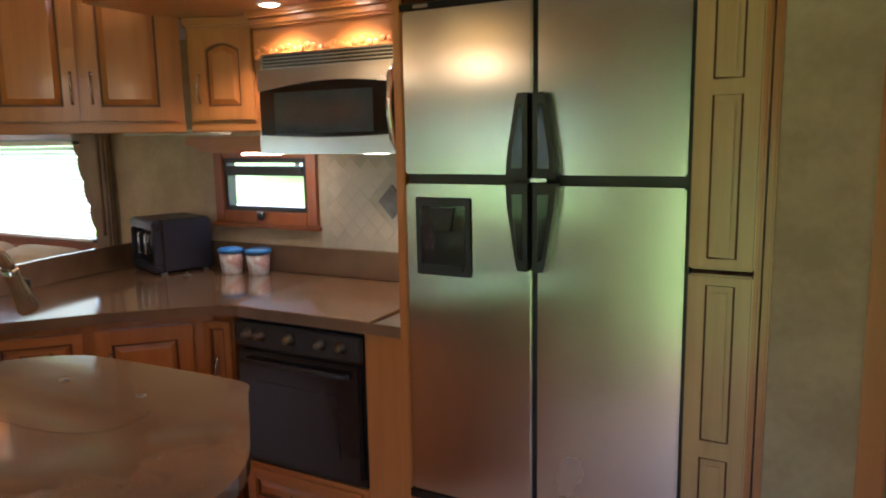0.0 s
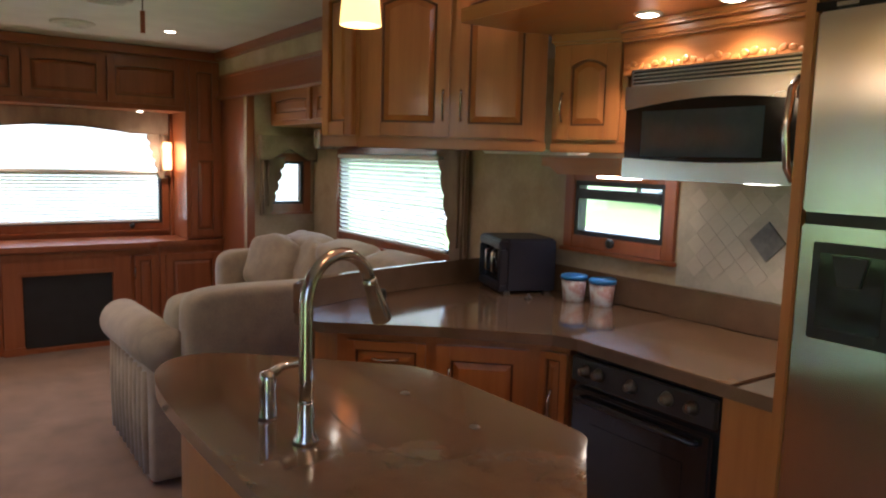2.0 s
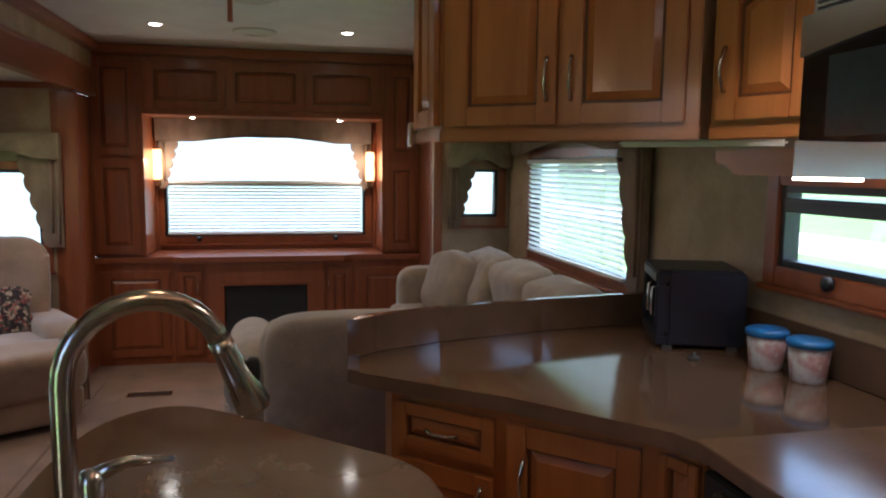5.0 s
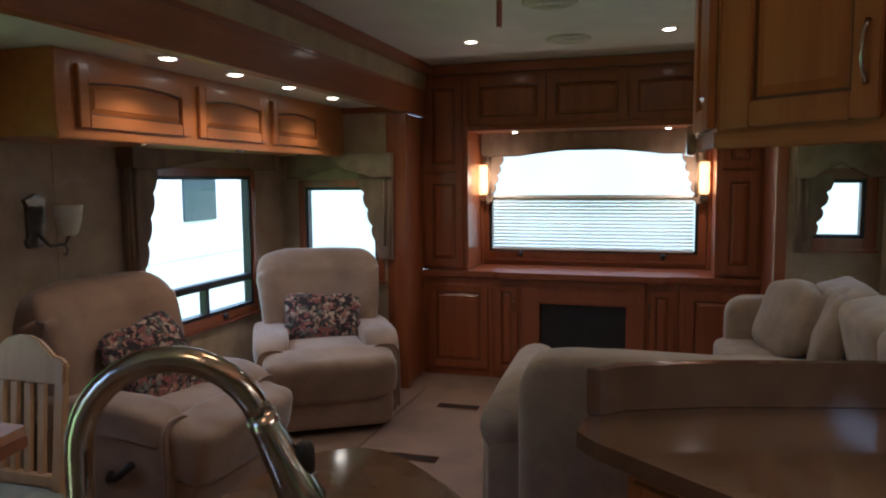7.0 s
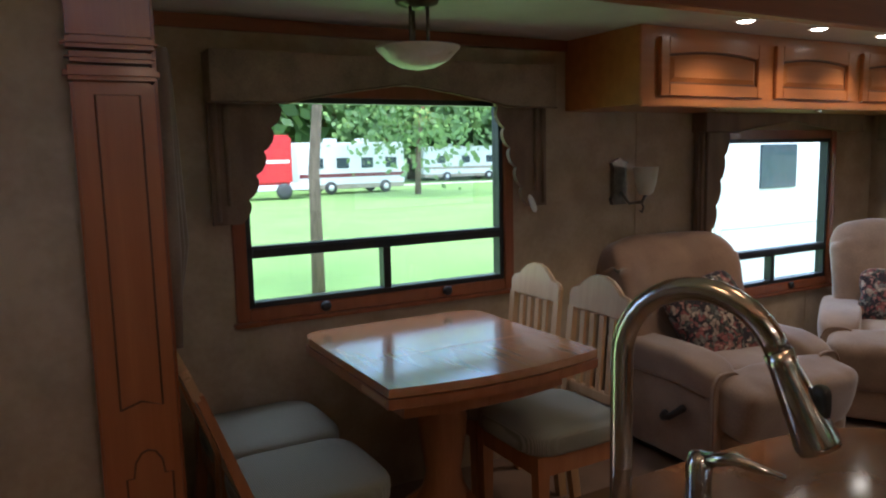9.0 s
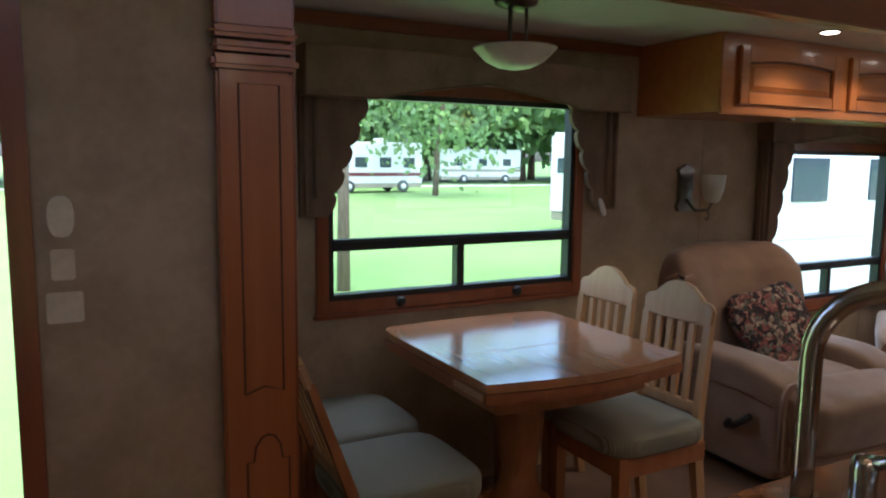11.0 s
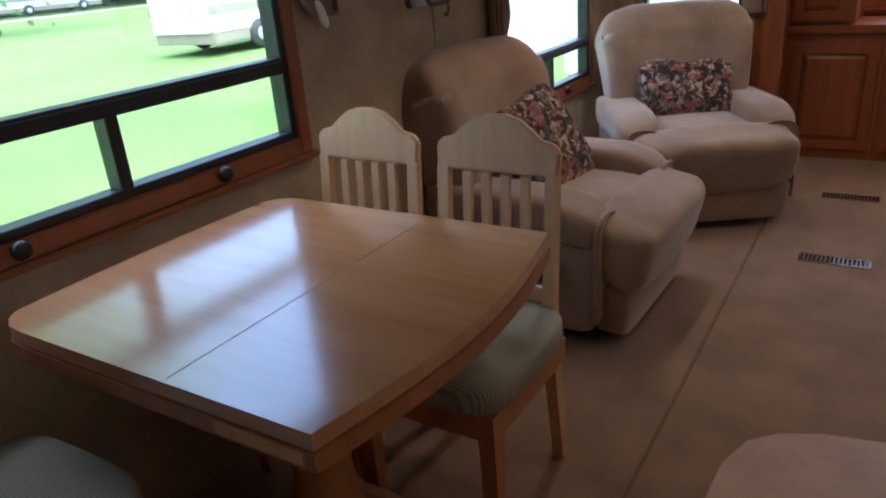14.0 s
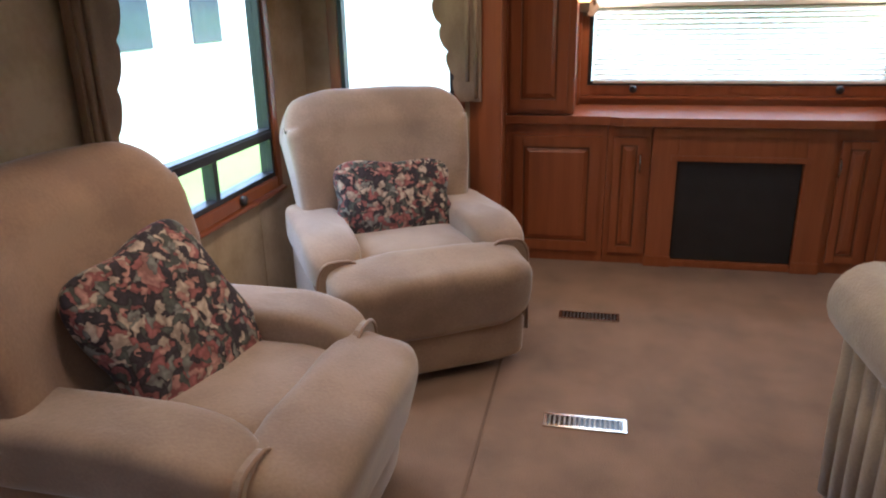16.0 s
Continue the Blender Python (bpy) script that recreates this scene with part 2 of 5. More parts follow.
# ---- mesh helpers ----
def box(bm, x0, x1, y0, y1, z0, z1):
    m = Matrix.Translation(((x0 + x1) / 2, (y0 + y1) / 2, (z0 + z1) / 2)) @ Matrix.Diagonal((abs(x1 - x0), abs(y1 - y0), abs(z1 - z0), 1))
    return bmesh.ops.create_cube(bm, size=1, matrix=m)["verts"]


def prism(bm, pts, d0, d1, axis="z"):
    """Extrudes a flat outline along an axis. Outline in the other two axes, in order."""
    put = {"z": lambda a, b, d: (a, b, d), "y": lambda a, b, d: (a, d, b), "x": lambda a, b, d: (d, a, b)}[axis]
    lo = [bm.verts.new(put(a, b, d0)) for a, b in pts]
    hi = [bm.verts.new(put(a, b, d1)) for a, b in pts]
    n = len(pts)
    bm.faces.new(lo[::-1])
    bm.faces.new(hi)
    for i in range(n):
        bm.faces.new((lo[i], lo[(i + 1) % n], hi[(i + 1) % n], hi[i]))
    return lo + hi


def lathe(bm, profile, centre=(0, 0, 0), seg=24):
    rings = []
    for r, z in profile:
        rings.append([bm.verts.new((centre[0] + r * math.cos(2 * math.pi * k / seg), centre[1] + r * math.sin(2 * math.pi * k / seg), centre[2] + z)) for k in range(seg)])
    for a, b in zip(rings, rings[1:]):
        for k in range(seg):
            bm.faces.new((a[k], a[(k + 1) % seg], b[(k + 1) % seg], b[k]))
    bm.faces.new(rings[0][::-1])
    bm.faces.new(rings[-1])


def tube(bm, pts, radius, seg=12):
    pts = [Vector(p) for p in pts]
    radii = radius if isinstance(radius, (list, tuple)) else [radius] * len(pts)
    rings, side = [], None
    for i, p in enumerate(pts):
        way = (pts[min(i + 1, len(pts) - 1)] - pts[max(i - 1, 0)]).normalized()
        if side is None:
            side = way.orthogonal().normalized()
        side = (side - way * side.dot(way)).normalized()
        up = way.cross(side)
        rings.append([bm.verts.new(p + radii[i] * (side * math.cos(2 * math.pi * k / seg) + up * math.sin(2 * math.pi * k / seg))) for k in range(seg)])
    for a, b in zip(rings, rings[1:]):
        for k in range(seg):
            bm.faces.new((a[k], a[(k + 1) % seg], b[(k + 1) % seg], b[k]))
    bm.faces.new(rings[0][::-1])
    bm.faces.new(rings[-1])


def puff(bm, centre, size, e=0.45, turn=None, seg=(28, 18), lumps=0.008, seed=0.0):
    """A stuffed cushion: a rounded box with slight unevenness."""
    def pw(v, q):
        return math.copysign(abs(v) ** q, v)
    m = Matrix.Translation(centre) @ (turn or Matrix.Identity(4))
    rows = []
    for j in range(seg[1] + 1):
        phi = -math.pi / 2 + math.pi * j / seg[1]
        row = []
        for k in range(seg[0]):
            th = 2 * math.pi * k / seg[0]
            v = Vector((pw(math.cos(phi), e) * pw(math.cos(th), e) * size[0] / 2, pw(math.cos(phi), e) * pw(math.sin(th), e) * size[1] / 2, pw(math.sin(phi), e) * size[2] / 2))
            w = m @ v
            w += v.normalized() * lumps * noise.noise(w * 9 + Vector((seed, 0, 0)))
            row.append(bm.verts.new(w))
        rows.append(row)
    for a, b in zip(rows, rows[1:]):
        for k in range(seg[0]):
            bm.faces.new((a[k], a[(k + 1) % seg[0]], b[(k + 1) % seg[0]], b[k]))
    bmesh.ops.remove_doubles(bm, verts=rows[0] + rows[-1], dist=0.0005)


def soften(bm, width=0.004, segments=2):
    edges = [e for e in bm.edges if len(e.link_faces) == 2 and e.calc_face_angle(0) > 0.6]
    if edges:
        bmesh.ops.bevel(bm, geom=edges, offset=width, segments=segments, affect="EDGES", clamp_overlap=True)


def part(name, bm, mat, parent=None, label="", smooth=False, bevel=0.0):
    if bevel:
        soften(bm, bevel)
    bmesh.ops.recalc_face_normals(bm, faces=bm.faces)
    me = bpy.data.meshes.new(name)
    bm.to_mesh(me)
    bm.free()
    me.materials.append(mat)
    for p in me.polygons:
        p.use_smooth = smooth
    ob = new(name, me)
    if parent:
        ob.parent = parent
    if label:
        tagged(ob, label)
    return ob


def thing(name, m, label, category, group="", kind=""):
    ob = new(name)
    ob.empty_display_size = 0.1
    ob.matrix_world = m
    return tagged(ob, label, category, group, kind)


def boxes(name, mat, parent, *dims, bevel=0.0, label=""):
    bm = bmesh.new()
    for d in dims:
        box(bm, *d)
    return part(name, bm, mat, parent, label, bevel=bevel)


def structure(name, mat, *dims, bevel=0.0, label=""):
    ob = boxes(name, mat, None, *dims, bevel=bevel)
    return tagged(ob, label or name.replace("_", " "), name.split("_")[0], kind="structure")


def wall(name, axis, at, thick, u0, u1, z0, z1, holes, mat, label):
    """A wall across an axis at a place, with openings (u0, u1, z0, z1) through it."""
    us = sorted({u0, u1, *[h[0] for h in holes], *[h[1] for h in holes]})
    zs = sorted({z0, z1, *[h[2] for h in holes], *[h[3] for h in holes]})
    bm = bmesh.new()
    grid, used = {}, set()

    def vert(i, k, d):
        if (i, k, d) not in grid:
            c = at + (thick if d else 0)
            grid[(i, k, d)] = bm.verts.new((us[i], c, zs[k]) if axis == "y" else (c, us[i], zs[k]))
        return grid[(i, k, d)]
    for i in range(len(us) - 1):
        for k in range(len(zs) - 1):
            mu, mz = (us[i] + us[i + 1]) / 2, (zs[k] + zs[k + 1]) / 2
            if not any(h[0] < mu < h[1] and h[2] < mz < h[3] for h in holes):
                used.add((i, k))
    for i, k in used:
        for d in (0, 1):
            bm.faces.new([vert(a, b, d) for a, b in ((i, k), (i + 1, k), (i + 1, k + 1), (i, k + 1))])
        for (di, dk), (p, q) in (((-1, 0), ((i, k), (i, k + 1))), ((1, 0), ((i + 1, k), (i + 1, k + 1))), ((0, -1), ((i, k), (i + 1, k))), ((0, 1), ((i, k + 1), (i + 1, k + 1)))):
            if (i + di, k + dk) not in used:
                bm.faces.new((vert(*p, 0), vert(*q, 0), vert(*q, 1), vert(*p, 1)))
    return tagged(part(name, bm, mat), label, "wall", kind="structure")


SOUTH, EAST, NORTH, WEST = 0, 90, 180, 270   # the way a front faces: -y, +x, +y, -x

# ---- large structure ----
CEIL, SLIDE = 2.26, 1.942
KW, DW, REAR, FRONT = 2.95, -0.82, -5.96, 1.35
structure("floor", CARPET, (-5.16, FRONT, DW - 0.06, KW + 0.06, -0.06, 0), (REAR - 0.06, -5.16, 0.0, 2.47, -0.06, 0), label="worn beige cut-pile carpet floor with seams")
structure("ceiling", CEILING, (REAR, FRONT, 0.08, 2.4, CEIL, CEIL + 0.05), label="white padded vinyl ceiling of the main body")
structure("ceiling_slide_1", CEILING, (-5.16, -0.61, DW, 0.11, SLIDE, SLIDE + 0.05), label="lower white ceiling of the dining slide-out")
structure("ceiling_slide_2", CEILING, (-4.95, -1.86, 2.42, KW, SLIDE + 0.02, SLIDE + 0.07), label="lower white ceiling over the sofa")
structure("ceiling_slide_3", OAK_X, (-1.85, 0.45, 2.1, KW, SLIDE + 0.02, SLIDE + 0.07), label="oak soffit over the cooker and refrigerator")
wall("wall_north", "y", KW, 0.06, -5.01, FRONT, 0, CEIL, [(-4.46, -3.05, 0.92, 1.5), (-2.07, -1.56, 1.14, 1.39)], WALLPAPER, "beige mottled wallpaper wall with two windows")
wall("wall_south", "y", DW - 0.06, 0.06, -5.16, -0.61, 0, SLIDE, [(-2.25, -1.08, 0.86, 1.66), (-4.66, -3.56, 0.63, 1.48)], WALLPAPER, "beige mottled wallpaper wall behind dining table and recliners")
wall("wall_slide_west", "x", -5.16, 0.06, DW, 0.1, 0, SLIDE, [(-0.64, -0.09, 0.8, 1.4)], WALLPAPER, "short beige wall with a narrow window")
wall("wall_slide_east", "x", -0.67, 0.06, DW, 0.09, 0, SLIDE, [], WALLPAPER, "short beige end wall of the dining slide-out")
wall("wall_entry", "y", 0.092, 0.038, -0.655, FRONT, 0, CEIL, [(-0.085, 0.62, 0.0, 1.95)], WALLPAPER, "beige wall with an open entry doorway")
wall("wall_rear", "x", REAR - 0.06, 0.06, 0.0, 2.47, 0, CEIL, [(0.5, 2.04, 0.89, 1.68)], CHERRY_Y, "reddish wood rear wall with a wide window")
wall("wall_sofa_end", "x", -5.01, 0.06, 2.41, KW, 0, CEIL, [(2.6, 2.86, 1.1, 1.43)], WALLPAPER, "short beige wall with a tiny window")
wall("wall_hall", "y", 2.25, 0.06, 0.42, FRONT, 0, CEIL, [], WALLPAPER, "plain beige hall wall beside the refrigerator")
# Unseen beyond the hall: an added wall that closes the front end.
wall("wall_front_closing", "x", FRONT, 0.06, 0, KW, 0, CEIL, [], WALLPAPER, "unseen plain beige wall added to close the front end")
structure("header_1", CHERRY_X, (REAR, -0.45, 0.1, 0.14, 1.91, 2.075), (REAR, -0.45, 0.095, 0.148, 2.06, 2.085), (REAR, -0.45, 0.085, 0.152, 1.9, 1.925), (REAR, -0.45, 0.09, 0.2, 2.2, CEIL - 0.002), bevel=0.004, label="reddish wood header along the slide-out opening")
structure("header_2", CHERRY_X, (REAR, -2.4, 2.385, 2.425, 1.92, 2.075), (REAR, -2.4, 2.375, 2.43, 2.06, 2.085), (REAR, -2.4, 2.36, 2.44, 1.9, 1.935), (REAR, -2.4, 2.34, 2.43, 2.2, CEIL - 0.002), bevel=0.004, label="reddish wood header along the sofa opening")
structure("wall_header_1", WALLPAPER, (REAR, -0.45, 0.1, 0.132, 2.085, 2.2), label="beige wallpaper strip above the wood header")
structure("wall_header_2", WALLPAPER, (REAR, -2.4, 2.393, 2.425, 2.085, 2.2), label="beige wallpaper strip above the sofa header")
structure("corner_post_1", CHERRY, (-5.518, -5.094, -0.02, 0.1, 0, 1.897), (-5.15, -5.08, 0.02, 0.13, 0, 1.897), bevel=0.004, label="reddish wood corner post of the slide-out opening")
structure("corner_post_2", CHERRY, (REAR, -4.944, 2.4115, 2.47, 0, CEIL), bevel=0.004, label="reddish wood corner post beside the sofa")
structure("trim_slide", CHERRY_X, (-5.1, -0.74, DW, DW + 0.02, SLIDE - 0.05, SLIDE), (-5.1, -5.08, DW + 0.02, 0.1, SLIDE - 0.04, SLIDE), bevel=0.003, label="thin reddish ceiling moulding")
structure("trim_rear", CHERRY_Y, (-5.56, -5.46, 0.142, 2.384, 2.19, CEIL - 0.004), (-5.95, -5.56, 0.142, 2.384, 2.192, CEIL - 0.004), bevel=0.006, label="reddish crown moulding over rear cabinets")


# ---- kinds of things ----
def arch(x0, x1, z, rise, n=10):
    """Points of a shallow arch from x0 to x1, springing at z."""
    return [(x0 + (x1 - x0) * k / n, z + rise * math.sin(math.pi * k / n)) for k in range(n + 1)]


def handle(parent, x, y, z, length=0.11, upright=True, mat=CHROME):
    bm = bmesh.new()
    pts = []
    for k in range(9):
        s = -0.5 + k / 8
        bow = -0.004 - 0.022 * math.cos(math.pi * s)
        pts.append((x, y + bow, z + s * length) if upright else (x + s * length, y + bow, z))
    tube(bm, pts, [0.006, 0.005, 0.0045, 0.0045, 0.0045, 0.0045, 0.0045, 0.005, 0.006], 8)
    return part("handle", bm, mat, parent, "bowed brushed nickel pull", True)


def panel_door(parent, x0, z0, w, h, y=0.0, rise=0.025, mat=OAK, stile=0.055, pull=None, mat_panel=None, name="door"):
    """A raised-panel door whose front faces -y, with an arched panel and a dark glazed groove."""
    t = 0.02
    x1, z1 = x0 + w, z0 + h
    s = min(stile, w * 0.24, h * 0.26)
    bm = bmesh.new()
    box(bm, x0 + 0.002, x1 - 0.002, y - 0.006, y - 0.001, z0 + 0.002, z1 - 0.002)
    door = part(name, bm, GLAZE, parent)
    boxes("stile", mat, door, (x0, x0 + s, y - t, y, z0, z1), bevel=0.003)
    boxes("stile", mat, door, (x1 - s, x1, y - t, y, z0, z1), bevel=0.003)
    boxes("rail", mat, door, (x0 + s, x1 - s, y - t, y, z0, z0 + s), bevel=0.003)
    bm = bmesh.new()
    prism(bm, arch(x0 + s, x1 - s, z1 - s - rise, rise) + [(x1 - s, z1), (x0 + s, z1)], y - t, y, "y")
    part("rail", bm, mat, door, bevel=0.003)
    bm = bmesh.new()
    g = 0.009
    inner = [(x0 + s + g, z0 + s + g), (x1 - s - g, z0 + s + g)] + arch(x0 + s + g, x1 - s - g, z1 - s - rise - g, rise)[::-1]
    cx, cz = (x0 + x1) / 2, (z0 + z1) / 2
    b = 0.022
    k = [(cx + (a - cx) * max(0.1, 1 - b / max(0.02, w / 2 - s)), cz + (c - cz) * max(0.1, 1 - b / max(0.02, h / 2 - s))) for a, c in inner]
    lo = [bm.verts.new((a, y - 0.006, c)) for a, c in inner]
    hi = [bm.verts.new((a, y - 0.016, c)) for a, c in k]
    bm.faces.new(hi)
    for i in range(len(lo)):
        bm.faces.new((lo[i], lo[(i + 1) % len(lo)], hi[(i + 1) % len(lo)], hi[i]))
    part("panel", bm, mat_panel or mat, door)
    if pull:
        handle(door, pull[0], y - t, pull[1], pull[2] if len(pull) > 2 else 0.11, not (len(pull) > 3))
    return door


def window_unit(m, w, h, label, name, frame_mat=CHERRY, bar=None, mullion=None, knobs=(), trim=0.05, black=0.022, group=""):
    """A window in an opening w by h; origin at the opening's lower left corner, the room on the -y side."""
    win = thing(name, m, label, "window", group, "structure")
    boxes("window_frame", frame_mat, win, (-trim, 0, -0.016, 0.0, -trim, h + trim), (w, w + trim, -0.016, 0.0, -trim, h + trim), (0, w, -0.016, 0.0, h, h + trim), (0, w, -0.016, 0, -trim, 0), bevel=0.004)
    boxes("window_sill", frame_mat, win, (-trim - 0.012, w + trim + 0.012, -0.03, 0.0, -trim - 0.018, -trim), bevel=0.004)
    b = black
    boxes("aluminium_frame", ALU, win, (0, b, -0.006, 0.05, 0, h), (w - b, w, -0.006, 0.05, 0, h), (b, w - b, -0.006, 0.05, 0, b), (b, w - b, -0.006, 0.05, h - b, h), bevel=0.002)
    panes = [(b, w - b, b, h - b)]
    if bar:
        boxes("meeting_rail", ALU, win, (b, w - b, -0.008, 0.045, bar - 0.032, bar + 0.012), (b, w - b, -0.016, -0.006, bar - 0.012, bar + 0.004), bevel=0.002)
        panes = [(b, w - b, bar + 0.012, h - b), (b, w - b, b, bar - 0.032)]
        if mullion:
            boxes("mullion", ALU, win, (mullion - 0.017, mullion + 0.017, -0.004, 0.045, b, bar - 0.032), bevel=0.002)
            panes = [panes[0], (b, mullion - 0.017, b, bar - 0.032), (mullion + 0.017, w - b, b, bar - 0.032)]
    for p in panes:
        boxes("pane", GLASS, win, (p[0], p[1], 0.02, 0.024, p[2], p[3])).visible_shadow = False
    for kx in knobs:
        bm = bmesh.new()
        lathe(bm, [(0.012, 0), (0.02, 0.004), (0.021, 0.018), (0.014, 0.026)], seg=14)
        bmesh.ops.transform(bm, matrix=pose(kx, -0.012, -0.02, 90), verts=bm.verts)
        part("crank_knob", bm, BLACKPLASTIC, win, "black crank knob", True)
    return win


def valance(m, w, drop, label, jab=0.32, jab_w=0.16, depth=0.1, peak=0.07, sides=(True, True), mat=VALANCE):
    """A boxed cloth valance with a peaked lower edge and stepped side jabots; origin at its upper left corner at the wall, room on the -y side."""
    v = thing("valance", m, label, "valance", "window valances")
    bm = bmesh.new()
    low = [(0, -drop)] + [(w * (0.18 + 0.64 * k / 12), -drop + peak * (1 - abs(2 * k / 12 - 1)) ** 0.8) for k in range(13)] + [(w, -drop)]
    prism(bm, [(0, 0)] + low + [(w, 0)], -depth, -depth + 0.012, "y")
    box(bm, 0, w, -depth + 0.012, 0, -0.012, 0)
    box(bm, 0, 0.012, -depth + 0.012, 0, -drop, -0.012)
    box(bm, w - 0.012, w, -depth + 0.012, 0, -drop, -0.012)
    part("valance_box", bm, mat, v, bevel=0.003)
    bm = bmesh.new()
    tube(bm, [(x, -depth - 0.001, z - 0.003) for x, z in low], 0.004, 6)
    part("piping", bm, CURTAIN, v, smooth=True)
    for side in (0, 1):
        if not sides[side]:
            continue
        bm = bmesh.new()
        steps = 5
        prof = [(0, -drop + 0.02), (jab_w, -drop + 0.02)]
        for k in range(steps):
            for i in range(6):
                f = (k + i / 6) / steps
                prof.append((jab_w * (1 - 0.58 * f) - 0.02 + 0.022 * math.sin(math.pi * i / 6) ** 0.6, -drop - jab * f))
        prof += [(jab_w * 0.36, -drop - jab), (0, -drop - jab)]
        if side:
            prof = [(w - a, c) for a, c in prof]
        prism(bm, prof, -0.05, -0.026, "y")
        j = part("jabot", bm, CURTAIN, v)
        bm = bmesh.new()
        for k in range(2):
            x = 0.02 + 0.04 * k
            x = w - x if side else x
            tube(bm, [(x, -0.055, -drop), (x, -0.055, -drop - jab * (0.97 - 0.13 * k))], [0.012, 0.008], 8)
        part("pleat", bm, CURTAIN, j, smooth=True)
    return v


def blind(m, w, h, pitch, tilt, label, drop=1.0):
    """A slatted blind; origin at the lower left corner, slats across x."""
    b = thing("window_blind", m, label, "blind")
    boxes("head_rail", PAPER, b, (0, w, -0.02, 0.015, h - 0.025, h), bevel=0.003)
    boxes("bottom_rail", PAPER, b, (0, w, -0.012, 0.012, h * (1 - drop), h * (1 - drop) + 0.012), bevel=0.003)
    bm = bmesh.new()
    prism(bm, [(-0.016, 0), (-0.008, 0.0025), (0.008, 0.0025), (0.016, 0), (0.008, 0.0017), (-0.008, 0.0017)], 0.004, w - 0.004, "x")
    bmesh.ops.transform(bm, matrix=pose(0, 0, 0, tilt), verts=bm.verts)
    first = part("slat", bm, SLAT, b)
    me = first.data
    z = h * (1 - drop) + 0.02
    first.location.z = z
    while z < h - 0.04:
        z += pitch
        s = new("slat", me)
        s.parent, s.location.z = b, z
    for x in (w * 0.15, w * 0.5, w * 0.85):
        bm = bmesh.new()
        tube(bm, [(x, -0.013, h * (1 - drop)), (x, -0.013, h)], 0.0012, 5)
        part("cord", bm, WHITE, b)
    return b


def can_light(x, y, z, watts, radius=0.036):
    c = thing("recessed_light", pose(x, y, z), "small round recessed ceiling light, switched on", "light", "recessed ceiling lights")
    bm = bmesh.new()
    lathe(bm, [(radius + 0.012, -0.001), (radius + 0.01, -0.006), (radius, -0.007), (radius - 0.002, -0.001)], seg=24)
    part("trim_ring", bm, WHITE, c, smooth=True)
    bm = bmesh.new()
    lathe(bm, [(radius * 0.9, -0.0075), (radius * 0.6, -0.011), (0.004, -0.013)], seg=20)
    part("lens", bm, GLOW, c, "glowing lens", True)
    lamp("recessed_lamp", "SPOT", (x, y, z - 0.025), watts, 0.03)
    return c


# ---- rear cabinet wall ----
XF = -5.52
FACE = Matrix.Translation((XF, 0, 0)) @ pose(0, 0, 0, 0, 0, EAST)   # local x runs along +y, front faces +x


def rear_cab(name, label, y0, y1, z0, z1, doors, depth=0.43, set_back=0.0, mat=CHERRY):
    c = thing(name, Matrix.Translation((-set_back, 0, 0)) @ FACE @ pose(y0, 0, z0), label, "cabinet", "rear wall cabinets")
    boxes("body", mat, c, (0, y1 - y0, 0.0, depth - set_back, 0, z1 - z0), bevel=0.003)
    for d in doors:
        panel_door(c, *d[:4], y=0.0, rise=d[4], mat=mat, pull=d[5] if len(d) > 5 else None)
    return c


rear_cab("tall_cabinet", "reddish wood tower cabinet with two stacked doors", 0.09, 0.443, 0.79, 2.19, [(0.03, 0.02, 0.29, 0.66, 0.0), (0.03, 0.71, 0.29, 0.66, 0.008)])
rear_cab("tall_cabinet", "reddish wood tower cabinet with two stacked doors", 2.125, 2.411, 0.79, 2.19, [(0.03, 0.02, 0.23, 0.66, 0.0), (0.03, 0.71, 0.23, 0.66, 0.008)])
rear_cab("wall_cabinet", "three-door reddish wood cabinet over the rear window", 0.445, 2.123, 1.79, 2.19, [(0.03 + 0.545 * k, 0.04, 0.53, 0.33, 0.01) for k in range(3)], depth=0.43)
rear_cab("base_cabinet", "reddish wood base cabinet with one door", 0.09, 0.62, 0.0, 0.74, [(0.05, 0.06, 0.45, 0.62, 0.0)])
rear_cab("base_cabinet", "narrow reddish wood base cabinet", 0.622, 0.84, 0.0, 0.74, [(0.03, 0.06, 0.16, 0.62, 0.0, (0.165, 0.55, 0.09))])
rear_cab("base_cabinet", "narrow reddish wood base cabinet", 1.692, 1.91, 0.0, 0.74, [(0.03, 0.06, 0.16, 0.62, 0.0, (0.03, 0.55, 0.09))])
rear_cab("base_cabinet", "reddish wood base cabinet with one door", 1.912, 2.411, 0.0, 0.74, [(0.04, 0.06, 0.42, 0.62, 0.0)])
fp = thing("electric_fireplace", FACE @ pose(0.842, 0, 0), "dark unlit electric fireplace in a wood mantel", "fireplace")
for name, dims in (("pilaster", (0, 0.128, -0.025, 0.3, 0.0, 0.74)), ("pilaster", (0.722, 0.848, -0.025, 0.3, 0.0, 0.74)), ("frieze", (0.128, 0.722, -0.025, 0.3, 0.565, 0.74)), ("hearth_rail", (0.128, 0.722, -0.02, 0.3, 0.0, 0.035))):
    boxes(name, CHERRY, fp, dims, bevel=0.005)
boxes("plinth", CHERRY, fp, (-0.006, 0.134, -0.035, -0.022, 0, 0.06), bevel=0.004)
boxes("plinth", CHERRY, fp, (0.716, 0.854, -0.035, -0.022, 0, 0.06), bevel=0.004)
boxes("mantel_moulding", CHERRY, fp, (0.0, 0.848, -0.04, -0.02, 0.69, 0.735), (0.09, 0.76, -0.033, -0.02, 0.565, 0.6), bevel=0.006)
boxes("firebox", BLACK, fp, (0.13, 0.72, 0.03, 0.28, 0.04, 0.56))
